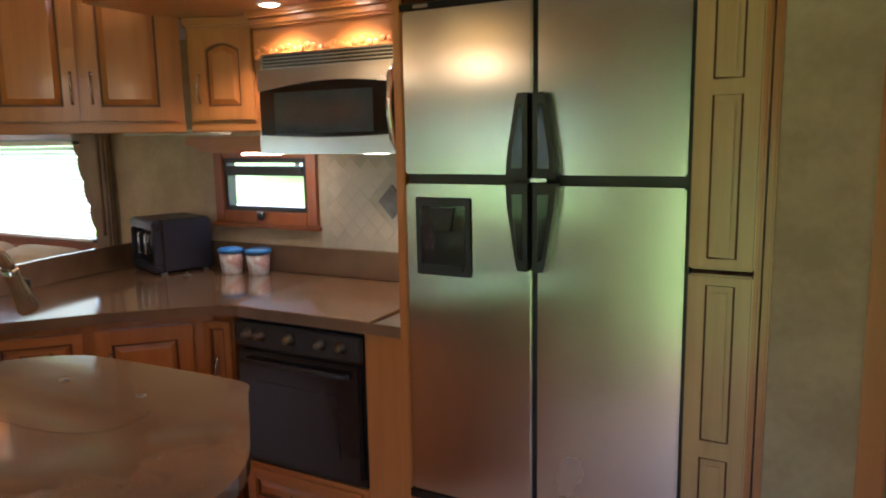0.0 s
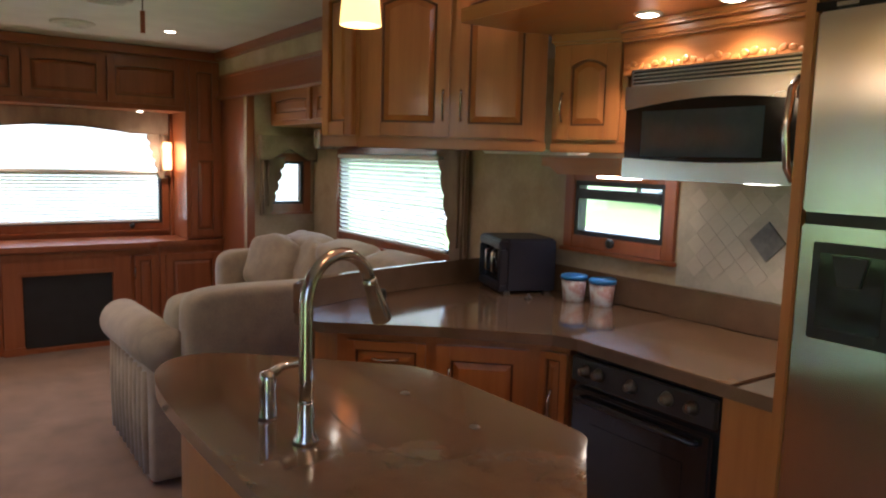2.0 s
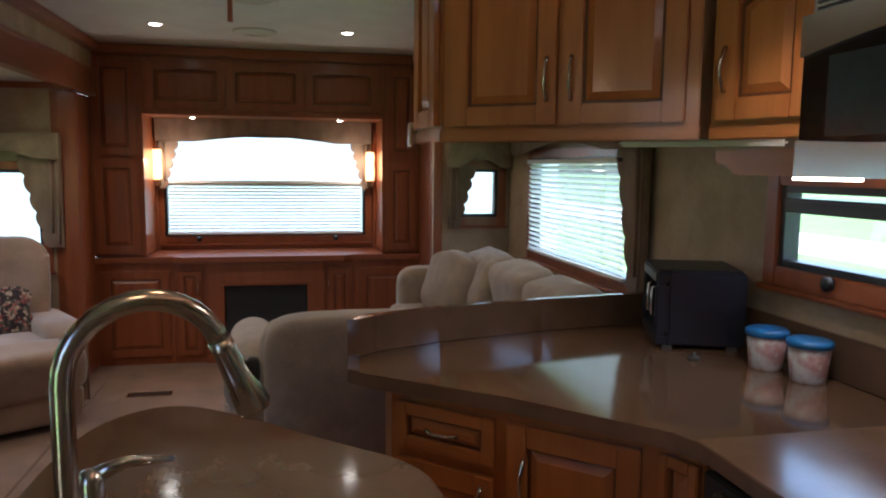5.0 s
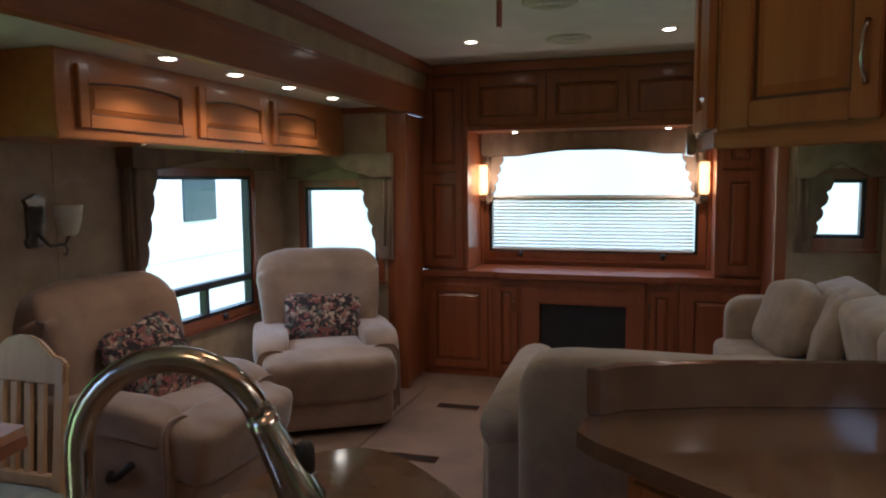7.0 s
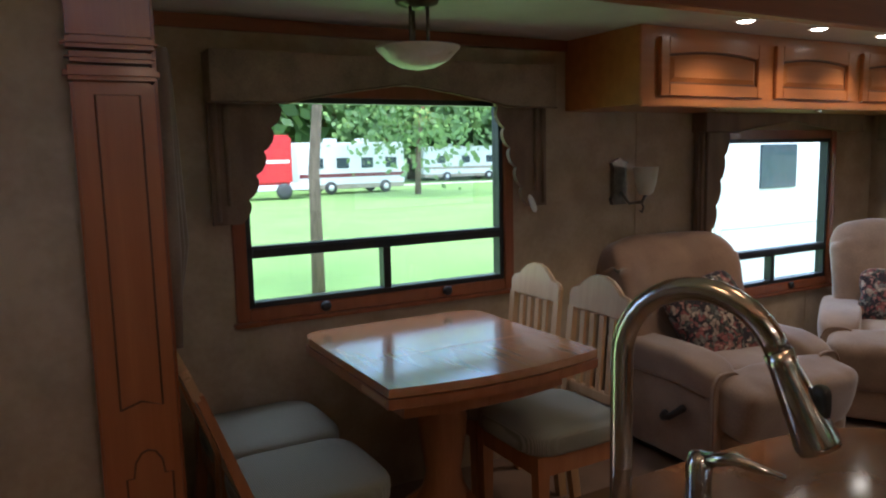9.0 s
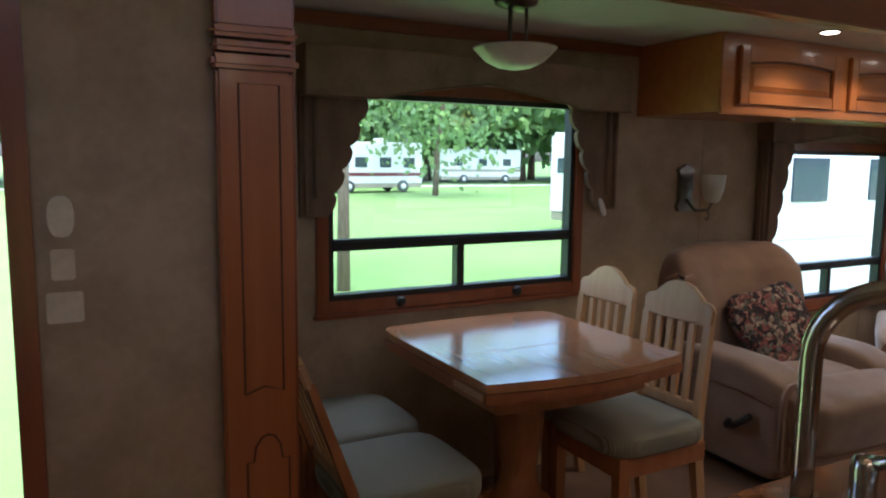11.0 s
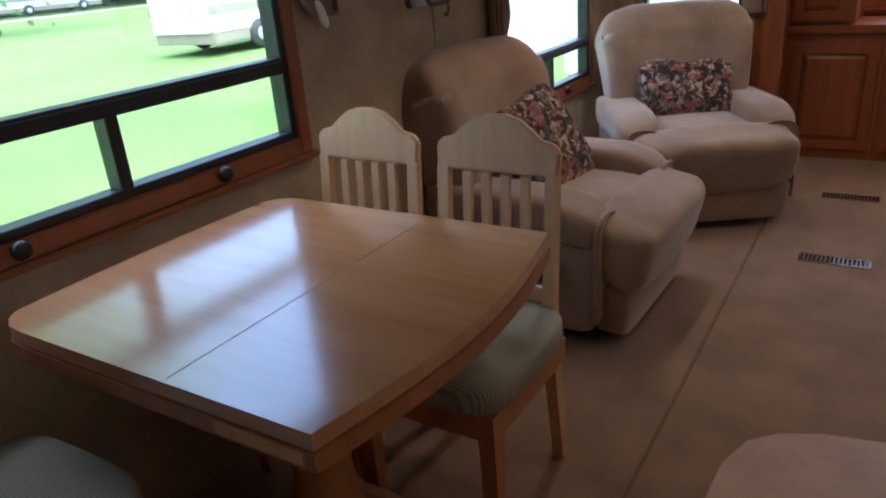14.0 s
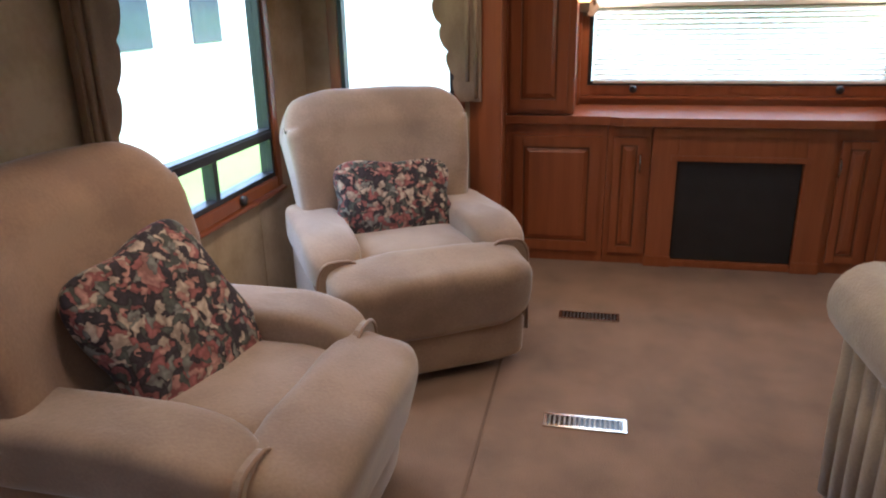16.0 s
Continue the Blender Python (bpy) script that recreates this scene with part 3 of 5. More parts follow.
boxes("glass_front", BLACKPLASTIC, fp, (0.13, 0.72, 0.005, 0.02, 0.035, 0.565), bevel=0.002)
desk = thing("desk_top", FACE @ pose(0.09, 0, 0.742), "reddish wood ledge under the rear window", "shelf")
bm = bmesh.new()
prism(bm, [(0, 0.43), (0, -0.025), (0.54, -0.025), (0.6, -0.06), (1.74, -0.06), (1.8, -0.025), (2.321, -0.025), (2.321, 0.43)], 0, 0.042)
part("ledge", bm, CHERRY_Y, desk, bevel=0.008)
window_unit(Matrix.Translation((REAR, 0.5, 0.89)) @ pose(0, 0, 0, 0, 0, EAST), 1.54, 0.79, "wide rear window in a reddish wood frame", "window_1", bar=0.42, knobs=(0.25, 1.3), trim=0.055)
boxes("window_surround", CHERRY_Y, None, (REAR, -5.9, 0.446, 0.46, 0.785, 1.788), (REAR, -5.9, 2.1, 2.122, 0.785, 1.788))
tagged(bpy.data.objects["window_surround"], "reddish wood lining beside the rear window", "trim", kind="structure")
valance(Matrix.Translation((REAR + 0.02, 0.46, 1.79)) @ pose(0, 0, 0, 0, 0, EAST), 1.62, 0.17, "brown damask valance over the rear window", jab=0.36, jab_w=0.17, depth=0.09, peak=0.055, mat=CURTAIN)
blind(Matrix.Translation((REAR + 0.035, 0.53, 0.905)) @ pose(0, 0, 0, 0, 0, EAST), 1.48, 0.42, 0.026, 25, "lowered white slatted blind on the rear window")
for ys in (0.47, 2.07):
    sc = thing("wall_sconce", Matrix.Translation((REAR + 0.09, ys, 1.3)) @ pose(0, 0, 0, 0, 0, EAST), "lit alabaster wall sconce on a brass bracket", "sconce", "rear sconces")
    bm = bmesh.new()
    lathe(bm, [(0.026, 0.03), (0.033, 0.04), (0.036, 0.1), (0.031, 0.16), (0.036, 0.22), (0.03, 0.255), (0.024, 0.25)], seg=18)
    part("glass_shade", bm, GLOWSOFT, sc, "glowing tulip glass", True)
    boxes("bracket", CHROME, sc, (-0.025, 0.025, -0.01, 0.09, -0.02, 0.03), bevel=0.004, label="brass bracket")
    lamp("sconce_lamp", "POINT", (REAR + 0.2, ys + (0.1 if ys < 1 else -0.1), 1.45), 3, 0.04)
for yl in (0.76, 1.82):
    can_light(-5.66, yl, 1.788, 3, 0.022)

# ---- dining slide-out ----
window_unit(Matrix.Translation((-1.08, DW, 0.86)) @ pose(0, 0, 0, 0, 0, NORTH), 1.17, 0.8, "large dining window with black frame, wood trim", "window_2", bar=0.225, mullion=0.585, knobs=(0.3, 0.86))
window_unit(Matrix.Translation((-3.56, DW, 0.63)) @ pose(0, 0, 0, 0, 0, NORTH), 1.1, 0.85, "black-framed window behind the recliners", "window_3", bar=0.2, mullion=0.6, knobs=(0.75,))
window_unit(Matrix.Translation((-5.1, -0.64, 0.8)) @ pose(0, 0, 0, 0, 0, EAST), 0.55, 0.6, "narrow black-framed end window", "window_4")
valance(Matrix.Translation((-0.96, DW, 1.81)) @ pose(0, 0, 0, 0, 0, NORTH), 1.5, 0.18, "tan damask valance over the dining window", jab=0.44, jab_w=0.28, depth=0.13, peak=0.08)
valance(Matrix.Translation((-3.46, DW, 1.64)) @ pose(0, 0, 0, 0, 0, NORTH), 1.38, 0.12, "tan damask valance over the living room window", jab=0.66, jab_w=0.25, depth=0.1, peak=0.06, sides=(True, False), mat=CURTAIN)
valance(Matrix.Translation((-5.1, -0.74, 1.63)) @ pose(0, 0, 0, 0, 0, EAST), 0.78, 0.16, "tan damask valance on the narrow end window", jab=0.56, jab_w=0.26, depth=0.08, peak=0.07, sides=(False, True))
cab = thing("overhead_cabinet", pose(-2.61, -0.335, 1.62, 0, 0, NORTH), "honey oak overhead cabinet with three lift-up doors", "cabinet")
boxes("body", OAK_X, cab, (0, 2.49, 0.0, 0.485, 0, 0.325), bevel=0.004)
boxes("light_rail", OAK_X, cab, (-0.012, 2.49, -0.018, 0.0, -0.012, 0.022), bevel=0.005)
for x0, w in ((0.1, 0.66), (0.84, 0.6), (1.52, 0.58)):
    panel_door(cab, x0, 0.035, w, 0.24, rise=0.018, mat=OAK_X, stile=0.05)
for x in (0.42, 1.15, 1.8):
    boxes("catch", CHROME, cab, (x, x + 0.035, -0.025, -0.005, -0.022, -0.012), bevel=0.002, label="small metal catch")
for k, x in enumerate((-2.96, -3.436, -3.932, -4.458)):
    can_light(x, -0.106, SLIDE, 7)
sconce = thing("wall_sconce", pose(-2.94, DW, 1.19, 0, 0, NORTH) @ Matrix.Scale(1.22, 4), "unlit wall sconce with dark metal backplate, scrolled arm", "sconce")
bm = bmesh.new()
prism(bm, [(-0.035, -0.02), (0.035, -0.02), (0.045, 0.0), (0.035, 0.02), (0.035, 0.13), (0.045, 0.15), (0.0, 0.17), (-0.045, 0.15), (-0.035, 0.13), (-0.035, 0.02), (-0.045, 0.0)], -0.018, 0, "y")
part("backplate", bm, NICKEL_DARK, sconce, bevel=0.004)
bm = bmesh.new()
tube(bm, [(0.0, -0.018, 0.03), (0.02, -0.05, -0.015), (0.05, -0.09, -0.01), (0.06, -0.1, 0.02)], 0.007, 8)
tube(bm, [(0.05, -0.085, -0.012), (0.075, -0.075, -0.03), (0.07, -0.07, -0.055), (0.058, -0.07, -0.045)], 0.004, 8)
part("arm", bm, NICKEL_DARK, sconce, smooth=True)
bm = bmesh.new()
lathe(bm, [(0.02, 0.02), (0.03, 0.03), (0.042, 0.07), (0.05, 0.13), (0.046, 0.13), (0.036, 0.07), (0.01, 0.03)], (0.06, -0.1, 0), 20)
part("glass_shade", bm, ALABASTER, sconce, "frosted glass tulip shade", True)

lampd = thing("ceiling_lamp", pose(-1.55, -0.27, SLIDE), "hanging alabaster bowl lamp with bronze fitting, unlit", "ceiling lamp")
bm = bmesh.new()
lathe(bm, [(0.075, 0.0), (0.07, -0.02), (0.03, -0.035), (0.012, -0.04)], seg=24)
part("canopy", bm, NICKEL_DARK, lampd, smooth=True)
for k in range(3):
    a = 2.1 * k + 0.4
    bm = bmesh.new()
    tube(bm, [(0.035 * math.cos(a), 0.035 * math.sin(a), -0.03), (0.035 * math.cos(a), 0.035 * math.sin(a), -0.175)], 0.006, 8)
    part("rod", bm, NICKEL_DARK, lampd, smooth=True)
bm = bmesh.new()
lathe(bm, [(0.02, -0.232), (0.06, -0.224), (0.1, -0.204), (0.138, -0.166), (0.141, -0.16), (0.13, -0.163), (0.09, -0.198), (0.02, -0.22)], seg=32)
part("glass_bowl", bm, ALABASTER, lampd, "alabaster glass bowl", True)

for x, z1 in ((-3.08, 1.62), (-3.5, 0.57), (-4.0, 0.57), (-4.5, 0.57)):
    structure("trim_wall_joint", WALLPAPER, (x, x + 0.018, DW, DW + 0.003, 0, z1), label="narrow beige batten over a wall joint")
hold = thing("curtain_holdback", pose(-2.38, DW + 0.05, 1.2), "small white curtain holdback beside the window", "holdback")
bm = bmesh.new()
puff(bm, (0, 0, 0), (0.03, 0.02, 0.09), 0.8, pose(0, 0, 0, 0, 25), (12, 8), 0)
part("hook", bm, WHITE, hold, smooth=True)

# dining table
table = thing("dining_table", pose(-1.62, -0.29, 0), "honey-coloured wooden pedestal dining table with glossy top", "table")


def table_outline(hx, hy, bow, n=10):
    pts = [(-hx + 2 * hx * k / n, -hy - bow * 0.3 * math.sin(math.pi * k / n)) for k in range(n)]
    pts += [(hx, -hy + 2 * hy * k / n) for k in range(n)]
    pts += [(hx - 2 * hx * k / n, hy + bow * math.sin(math.pi * k / n)) for k in range(n)]
    pts += [(-hx, hy - 2 * hy * k / n) for k in range(n)]
    return pts


def rounded(pts, hx, hy, r):
    out = []
    for a, b in pts:
        dx, dy = abs(a) - (hx - r), -b - (hy - r)
        if dx > 0 and dy > 0:
            d = math.hypot(dx, dy)
            if d > r:
                a, b = math.copysign(hx - r + dx * r / d, a), -(hy - r + dy * r / d)
        out.append((a, b))
    return out


bm = bmesh.new()
prism(bm, rounded(table_outline(0.385, 0.39, 0.05, 16), 0.385, 0.41, 0.1), 0.742, 0.77)
part("tabletop", bm, TABLEWOOD, table, bevel=0.007)
boxes("slide_end", MAPLE, table, (0.384, 0.3915, 0.2, 0.375, 0.714, 0.735), bevel=0.002, label="pale end of the pull-out leaf")
boxes("leaf_seam", CHAIRWOOD, table, (-0.375, 0.375, 0.09, 0.0915, 0.768, 0.7706))
bm = bmesh.new()
prism(bm, rounded(table_outline(0.388, 0.392, 0.052, 16), 0.388, 0.412, 0.1), 0.708, 0.7385)
part("lower_leaf", bm, TABLERIM, table, bevel=0.005)
bm = bmesh.new()
prism(bm, table_outline(0.3, 0.31, 0.04), 0.64, 0.716)
part("apron", bm, CHAIRWOOD, table, bevel=0.005)
bm = bmesh.new()
lathe(bm, [(0.1, 0.12), (0.105, 0.18), (0.075, 0.24), (0.065, 0.3), (0.085, 0.42), (0.09, 0.5), (0.07, 0.56), (0.12, 0.64)], seg=20)
part("pedestal", bm, CHAIRWOOD, table, smooth=True)
for k in range(4):
    bm = bmesh.new()
    a = math.pi / 4 + k * math.pi / 2
    prism(bm, [(0.05, 0.12), (0.05, 0.24), (0.14, 0.17), (0.25, 0.075), (0.34, 0.05), (0.36, 0.03), (0.36, 0.0), (0.3, 0.0), (0.2, 0.04), (0.12, 0.09)], -0.028, 0.028, "y")
    bmesh.ops.transform(bm, matrix=pose(0, 0, 0, 0, 0, math.degrees(a)), verts=bm.verts)
    part("foot", bm, CHAIRWOOD, table, bevel=0.008)


def dining_chair(m, label, back=MAPLE, lean=0.0):
    c = thing("dining_chair", m, label, "chair", "chairs round the table")
    bm = bmesh.new()
    puff(bm, (0.02, 0, 0.455), (0.44, 0.43, 0.1), 0.42, lumps=0.004)
    part("seat", bm, SEATCLOTH, c, "grey-green woven seat pad", True)
    boxes("apron", CHAIRWOOD, c, (-0.19, 0.21, 0.165, 0.19, 0.345, 0.415), (-0.19, 0.21, -0.19, -0.165, 0.345, 0.415), (0.185, 0.21, -0.165, 0.165, 0.345, 0.415), (-0.19, -0.165, -0.165, 0.165, 0.345, 0.415), bevel=0.004)
    for y in (-0.172, 0.172):
        bm = bmesh.new()
        prism(bm, [(0.175, 0), (0.205, 0), (0.215, 0.42), (0.165, 0.42)], y - 0.02, y + 0.02, "y")
        part("leg", bm, CHAIRWOOD, c, bevel=0.005)
    for y in (-0.152, 0.152):
        bm = bmesh.new()
        prism(bm, [(-0.25, 0), (-0.215, 0), (-0.165, 0.35), (-0.168, 0.5), (-0.205 - lean, 0.83), (-0.228 - lean, 0.83), (-0.2, 0.5), (-0.205, 0.35)], y - 0.016, y + 0.016, "y")
        part("back_post", bm, back, c, bevel=0.005)
    bm = bmesh.new()
    crest = [(a * 0.86, b) for a, b in [(-0.195, 0), (-0.15, 0.012), (0.15, 0.012), (0.195, 0), (0.2, 0.075), (0.178, 0.092), (0.14, 0.1), (0.115, 0.12), (0.075, 0.145), (0.03, 0.157), (-0.03, 0.157), (-0.075, 0.145), (-0.115, 0.12), (-0.14, 0.1), (-0.178, 0.092), (-0.2, 0.075)]]
    prism(bm, crest, -0.012, 0.012, "x")
    bmesh.ops.transform(bm, matrix=pose(-0.216 - lean, 0, 0.81, 0, -6 - 170 * lean), verts=bm.verts)
    part("crest_rail", bm, MAPLE, c, "arched pale maple crest rail", bevel=0.006)
    boxes("lower_rail", MAPLE, c, (-0.2, -0.178, -0.137, 0.137, 0.5, 0.54), bevel=0.004)
    for k in range(4):
        y = -0.081 + 0.054 * k
        bm = bmesh.new()
        prism(bm, [(-0.195, 0.53), (-0.181, 0.53), (-0.205 - lean, 0.82), (-0.219 - lean, 0.82)], y - 0.012, y + 0.012, "y")
        part("slat", bm, MAPLE, c, bevel=0.003)
    return c


dining_chair(pose(-2.0, -0.13, 0), "pale maple slat-back dining chair, grey-green seat, pulled to table")
dining_chair(pose(-2.0, -0.53, 0), "pale maple slat-back dining chair tucked beside the window wall")
dining_chair(pose(-1.03, -0.115, 0, 0, 0, 180), "slat-back dining chair with grey-green seat beside wood column", CHAIRWOOD, 0.085)
dining_chair(pose(-1.04, -0.56, 0, 0, 0, 180), "slat-back dining chair with grey-green seat in window corner", CHAIRWOOD, 0.085)

# wood column at the slide-out's end
col = thing("wood_column", pose(-0.49, 0.135, 0, 0, 0, NORTH), "honey oak column with routed panels and ring moulding", "column", kind="structure")
boxes("shaft", COLUMN, col, (0, 0.168, -0.035, 0.0, 0, 1.6), bevel=0.006)
boxes("capital", COLUMN, col, (-0.012, 0.18, -0.055, 0, 1.6, 1.63), (-0.006, 0.174, -0.048, 0, 1.638, 1.66), (-0.012, 0.18, -0.055, 0, 1.667, 1.69), bevel=0.009)
boxes("head", COLUMN, col, (0, 0.168, -0.04, 0.0, 1.69, 1.897), bevel=0.005)
boxes("flank", CHERRY, col, (0.168, 0.178, -0.02, 0.036, 0, 1.86), bevel=0.003)


def routed(parent, pts, y):
    bm = bmesh.new()
    tube(bm, [(a, y, b) for a, b in pts + pts[:1]], 0.0028, 6)
    return part("routed_line", bm, GLAZE, parent)


routed(col, [(0.047, 0.865), (0.092, 0.88), (0.137, 0.865), (0.137, 1.57), (0.047, 1.57)], -0.0355)
routed(col, [(0.048, 0.1), (0.148, 0.1), (0.148, 0.7), (0.132, 0.7), (0.127, 0.735), (0.113, 0.757), (0.098, 0.762), (0.083, 0.757), (0.069, 0.735), (0.064, 0.7), (0.048, 0.7)], -0.0355)
for k in range(3):
    bm = bmesh.new()
    tube(bm, [(-0.698 - 0.012 * k, 0.0 - 0.06 * k, 1.7), (-0.698 - 0.02 * k, -0.02 - 0.06 * k, 1.2), (-0.695, 0.0 - 0.05 * k, 0.95)], [0.02, 0.024, 0.012], 8)
    if k == 0:
        drape = part("side_curtain", bm, CURTAIN, None, smooth=True)
        tagged(drape, "narrow gathered taupe curtain on the end wall", "curtain")
    else:
        part("pleat", bm, CURTAIN, drape, smooth=True)
structure("door_frame", CHERRY, (-0.13, -0.085, 0.128, 0.15, 0, 1.99), (0.62, 0.665, 0.128, 0.15, 0, 1.99), (-0.085, 0.62, 0.128, 0.15, 1.95, 1.99), bevel=0.004, label="reddish wood casing of the entry doorway")
for name, z, w, h, lab in (("thermostat", 1.285, 0.05, 0.085, "oval ivory thermostat on the wall"), ("light_switch", 1.185, 0.045, 0.065, "single ivory rocker switch on the wall"), ("double_switch", 1.095, 0.07, 0.065, "double ivory rocker switch on the wall")):
    s = thing(name, pose(-0.18, 0.13, z, 0, 0, NORTH), lab, "switch")
    bm = bmesh.new()
    if name == "thermostat":
        prism(bm, [(w / 2 * math.copysign(abs(math.cos(a)) ** 0.7, math.cos(a)), h / 2 * math.copysign(abs(math.sin(a)) ** 0.9, math.sin(a))) for a in [2 * math.pi * k / 20 for k in range(20)]], -0.018, 0, "y")
    else:
        box(bm, -w / 2, w / 2, -0.008, 0, -h / 2, h / 2)
    part("plate", bm, IVORY, s, bevel=0.003)
    for dx in ((0,) if name != "double_switch" else (-0.016, 0.016)):
        boxes("rocker", IVORY, s, (dx - 0.01, dx + 0.01, -0.024 if name == "thermostat" else -0.013, -0.006, -0.015, 0.015), bevel=0.003)


# ---- living space ----
def recliner(m, label, tint, pillow, back_tint, broad=1.0):
    """Faces +x; pillow: size across and up, place and turn."""
    r = thing("recliner", m, label, "armchair", "recliners")
    bm = bmesh.new()
    puff(bm, (-0.04, 0, 0.19), (0.7, 0.72, 0.26), 0.2, lumps=0.004)
    part("base", bm, tint, r, smooth=True)
    boxes("underframe", BLACKPLASTIC, r, (-0.33, 0.3, -0.32, 0.32, 0.0, 0.08), bevel=0.01)
    bm = bmesh.new()
    puff(bm, (0.04, 0, 0.385), (0.6, 0.5, 0.2), 0.4)
    part("seat", bm, tint, r, smooth=True)
    bm = bmesh.new()
    puff(bm, (0.36, 0, 0.345), (0.27, 0.75, 0.27), 0.45, pose(0, 0, 0, 0, 14), (44, 26), 0.012)
    for v in bm.verts:
        edge = max(0, abs(v.co.y) - 0.25) / 0.15
        v.co.x += 0.012 * math.sin(v.co.y * 34) * edge
        v.co.z += 0.02 * edge * (v.co.z > 0.36)
    part("footrest", bm, tint, r, "rolled padded footrest front", True)
    bm = bmesh.new()
    puff(bm, (0.365, 0, 0.145), (0.12, 0.71, 0.2), 0.25, pose(0, 0, 0, 0, 6), lumps=0.006)
    part("front_panel", bm, tint, r, smooth=True)
    bm = bmesh.new()
    puff(bm, (0, 0, 0), (0.23, 0.77, 0.72), 0.36, None, (56, 48), 0.01)
    for v in bm.verts:
        x, y, z = v.co
        wide = broad * (0.84 + 0.2 * (z + 0.36) / 0.72)
        if x > 0:
            wing = 0.05 * max(0, abs(y) - 0.2) / 0.17
            tuft = 0.05 * math.exp(-((z - 0.14) / 0.035) ** 2) * math.exp(-(y / 0.15) ** 4)
            tuft += 0.012 * math.exp(-(y / 0.22) ** 4) * math.exp(-((z - 0.12) / 0.09) ** 2) + 0.03 * math.exp(-(y / 0.3) ** 4) * math.exp(-((z + 0.1) / 0.04) ** 2)
            x += (wing + 0.025 * math.cos(z * 9 - 1.2) - tuft) * min(1, x / 0.06)
        v.co = (x, y * wide, z - 0.035 * (abs(y) / 0.37) ** 3 * (z > 0.2))
    bmesh.ops.transform(bm, matrix=pose(-0.325, 0, 0.65, 0, -21), verts=bm.verts)
    back = part("backrest", bm, back_tint, r, "plump tufted backrest", True)
    for s in (-1, 1):
        bm = bmesh.new()
        puff(bm, (-0.005, s * 0.322, 0.28), (0.66, 0.16, 0.44), 0.22, lumps=0.005)
        arm = part("arm", bm, tint, r, smooth=True)
        bm = bmesh.new()
        puff(bm, (-0.02, s * 0.322, 0.48), (0.69, 0.21, 0.15), 0.4, None, (40, 22), 0.008, s)
        for v in bm.verts:
            v.co.z -= 1.0 * max(0, v.co.x - 0.1) ** 2
        part("arm_pad", bm, MICROFIBRE, arm, "rounded arm pad", True)
        hoop = [(0.335, s * 0.322 + 0.082 * math.copysign(abs(math.cos(a)) ** 0.6, math.cos(a)), 0.41 + 0.085 * math.sin(a)) for a in [math.pi * k / 12 for k in range(13)]]
        hoop = [(0.335, s * 0.322 + 0.082, 0.12)] + hoop + [(0.335, s * 0.322 - 0.082, 0.12)]
        bm = bmesh.new()
        prism(bm, [(b, c) for _, b, c in hoop], 0.315, 0.335, "x")
        part("arm_front", bm, tint, arm, "flat front panel of the arm", bevel=0.004)
        bm = bmesh.new()
        tube(bm, hoop, 0.006, 7)
        part("welt", bm, MICRO_SHADE_WELT, arm, "dark welt cord", True)
        bm = bmesh.new()
        tube(bm, [(-0.3, s * 0.403, 0.425), (0.0, s * 0.405, 0.42), (0.29, s * 0.403, 0.39)], 0.004, 6)
        part("side_seam", bm, MICRO_SHADE_WELT, arm, smooth=True)
    bm = bmesh.new()
    tube(bm, [(0.06, -0.395, 0.25), (0.08, -0.43, 0.25), (0.12, -0.436, 0.26), (0.2, -0.436, 0.325)], [0.022, 0.02, 0.014, 0.017], 8)
    part("lever", bm, BLACKPLASTIC, r, "black release lever", True)
    pw, ph, place, turn = pillow
    pil = thing("throw_pillow", m @ place, "floral tapestry throw pillow in dark rose tones on recliner", "pillow", "floral pillows")
    bm = bmesh.new()
    puff(bm, (0, 0, 0), (0.13, pw * 0.92, ph * 0.92), 0.48, pose(0, 0, 0, turn), (36, 26), 0.01)
    roll = math.radians(turn)
    for v in bm.verts:
        y, z = v.co.y * math.cos(roll) + v.co.z * math.sin(roll), v.co.z * math.cos(roll) - v.co.y * math.sin(roll)
        k = abs(2 * y / pw) * abs(2 * z / ph)
        v.co.y *= 1 + 0.26 * k
        v.co.z *= 1 + 0.26 * k
        v.co.x *= 1 - 0.55 * min(1, k * 1.2)
    part("cover", bm, FLORAL, pil, smooth=True)
    return r


# Same tan chair; its back takes a browner copy for how light falls.
recliner(pose(-3.2, -0.39, 0, 0, 0, 88), "tan microfibre recliner by the window, padded arms, back painted as shaded", MICROFIBRE, (0.42, 0.45, pose(-0.06, 0.02, 0.6, 0, -26, -12), 14), MICRO_SHADE_WELT, 1.09)
recliner(pose(-4.44, -0.19, 0, 0, 0, 31.4), "tan microfibre recliner standing in the corner", MICROFIBRE, (0.48, 0.31, pose(-0.09, 0.0, 0.59, 0, -22, 0), -2), MICROFIBRE, 1.04)

sofa = thing("sectional_sofa", pose(0, 0, 0), "faded beige floral sectional sofa with rolled arms", "sofa")
bm = bmesh.new()
puff(bm, (-2.83, 1.95, 0.45), (0.2, 1.2, 0.86), 0.22, lumps=0.006)
part("back_panel", bm, SOFACLOTH, sofa, smooth=True)
bm = bmesh.new()
box(bm, -3.75, -2.86, 1.3, 2.4, 0.05, 0.4)
box(bm, -4.85, -3.0, 2.2, 2.9, 0.05, 0.4)
part("base", bm, SOFACLOTH, sofa, bevel=0.02)
for x, y, sx, sy in ((-3.4, 1.7, 0.75, 0.68), (-3.4, 2.3, 0.75, 0.58), (-4.1, 2.42, 0.66, 0.68), (-4.6, 2.42, 0.5, 0.68)):
    bm = bmesh.new()
    puff(bm, (x, y, 0.45), (sx, sy, 0.2), 0.35)
    part("seat_cushion", bm, SOFACLOTH, sofa, smooth=True)
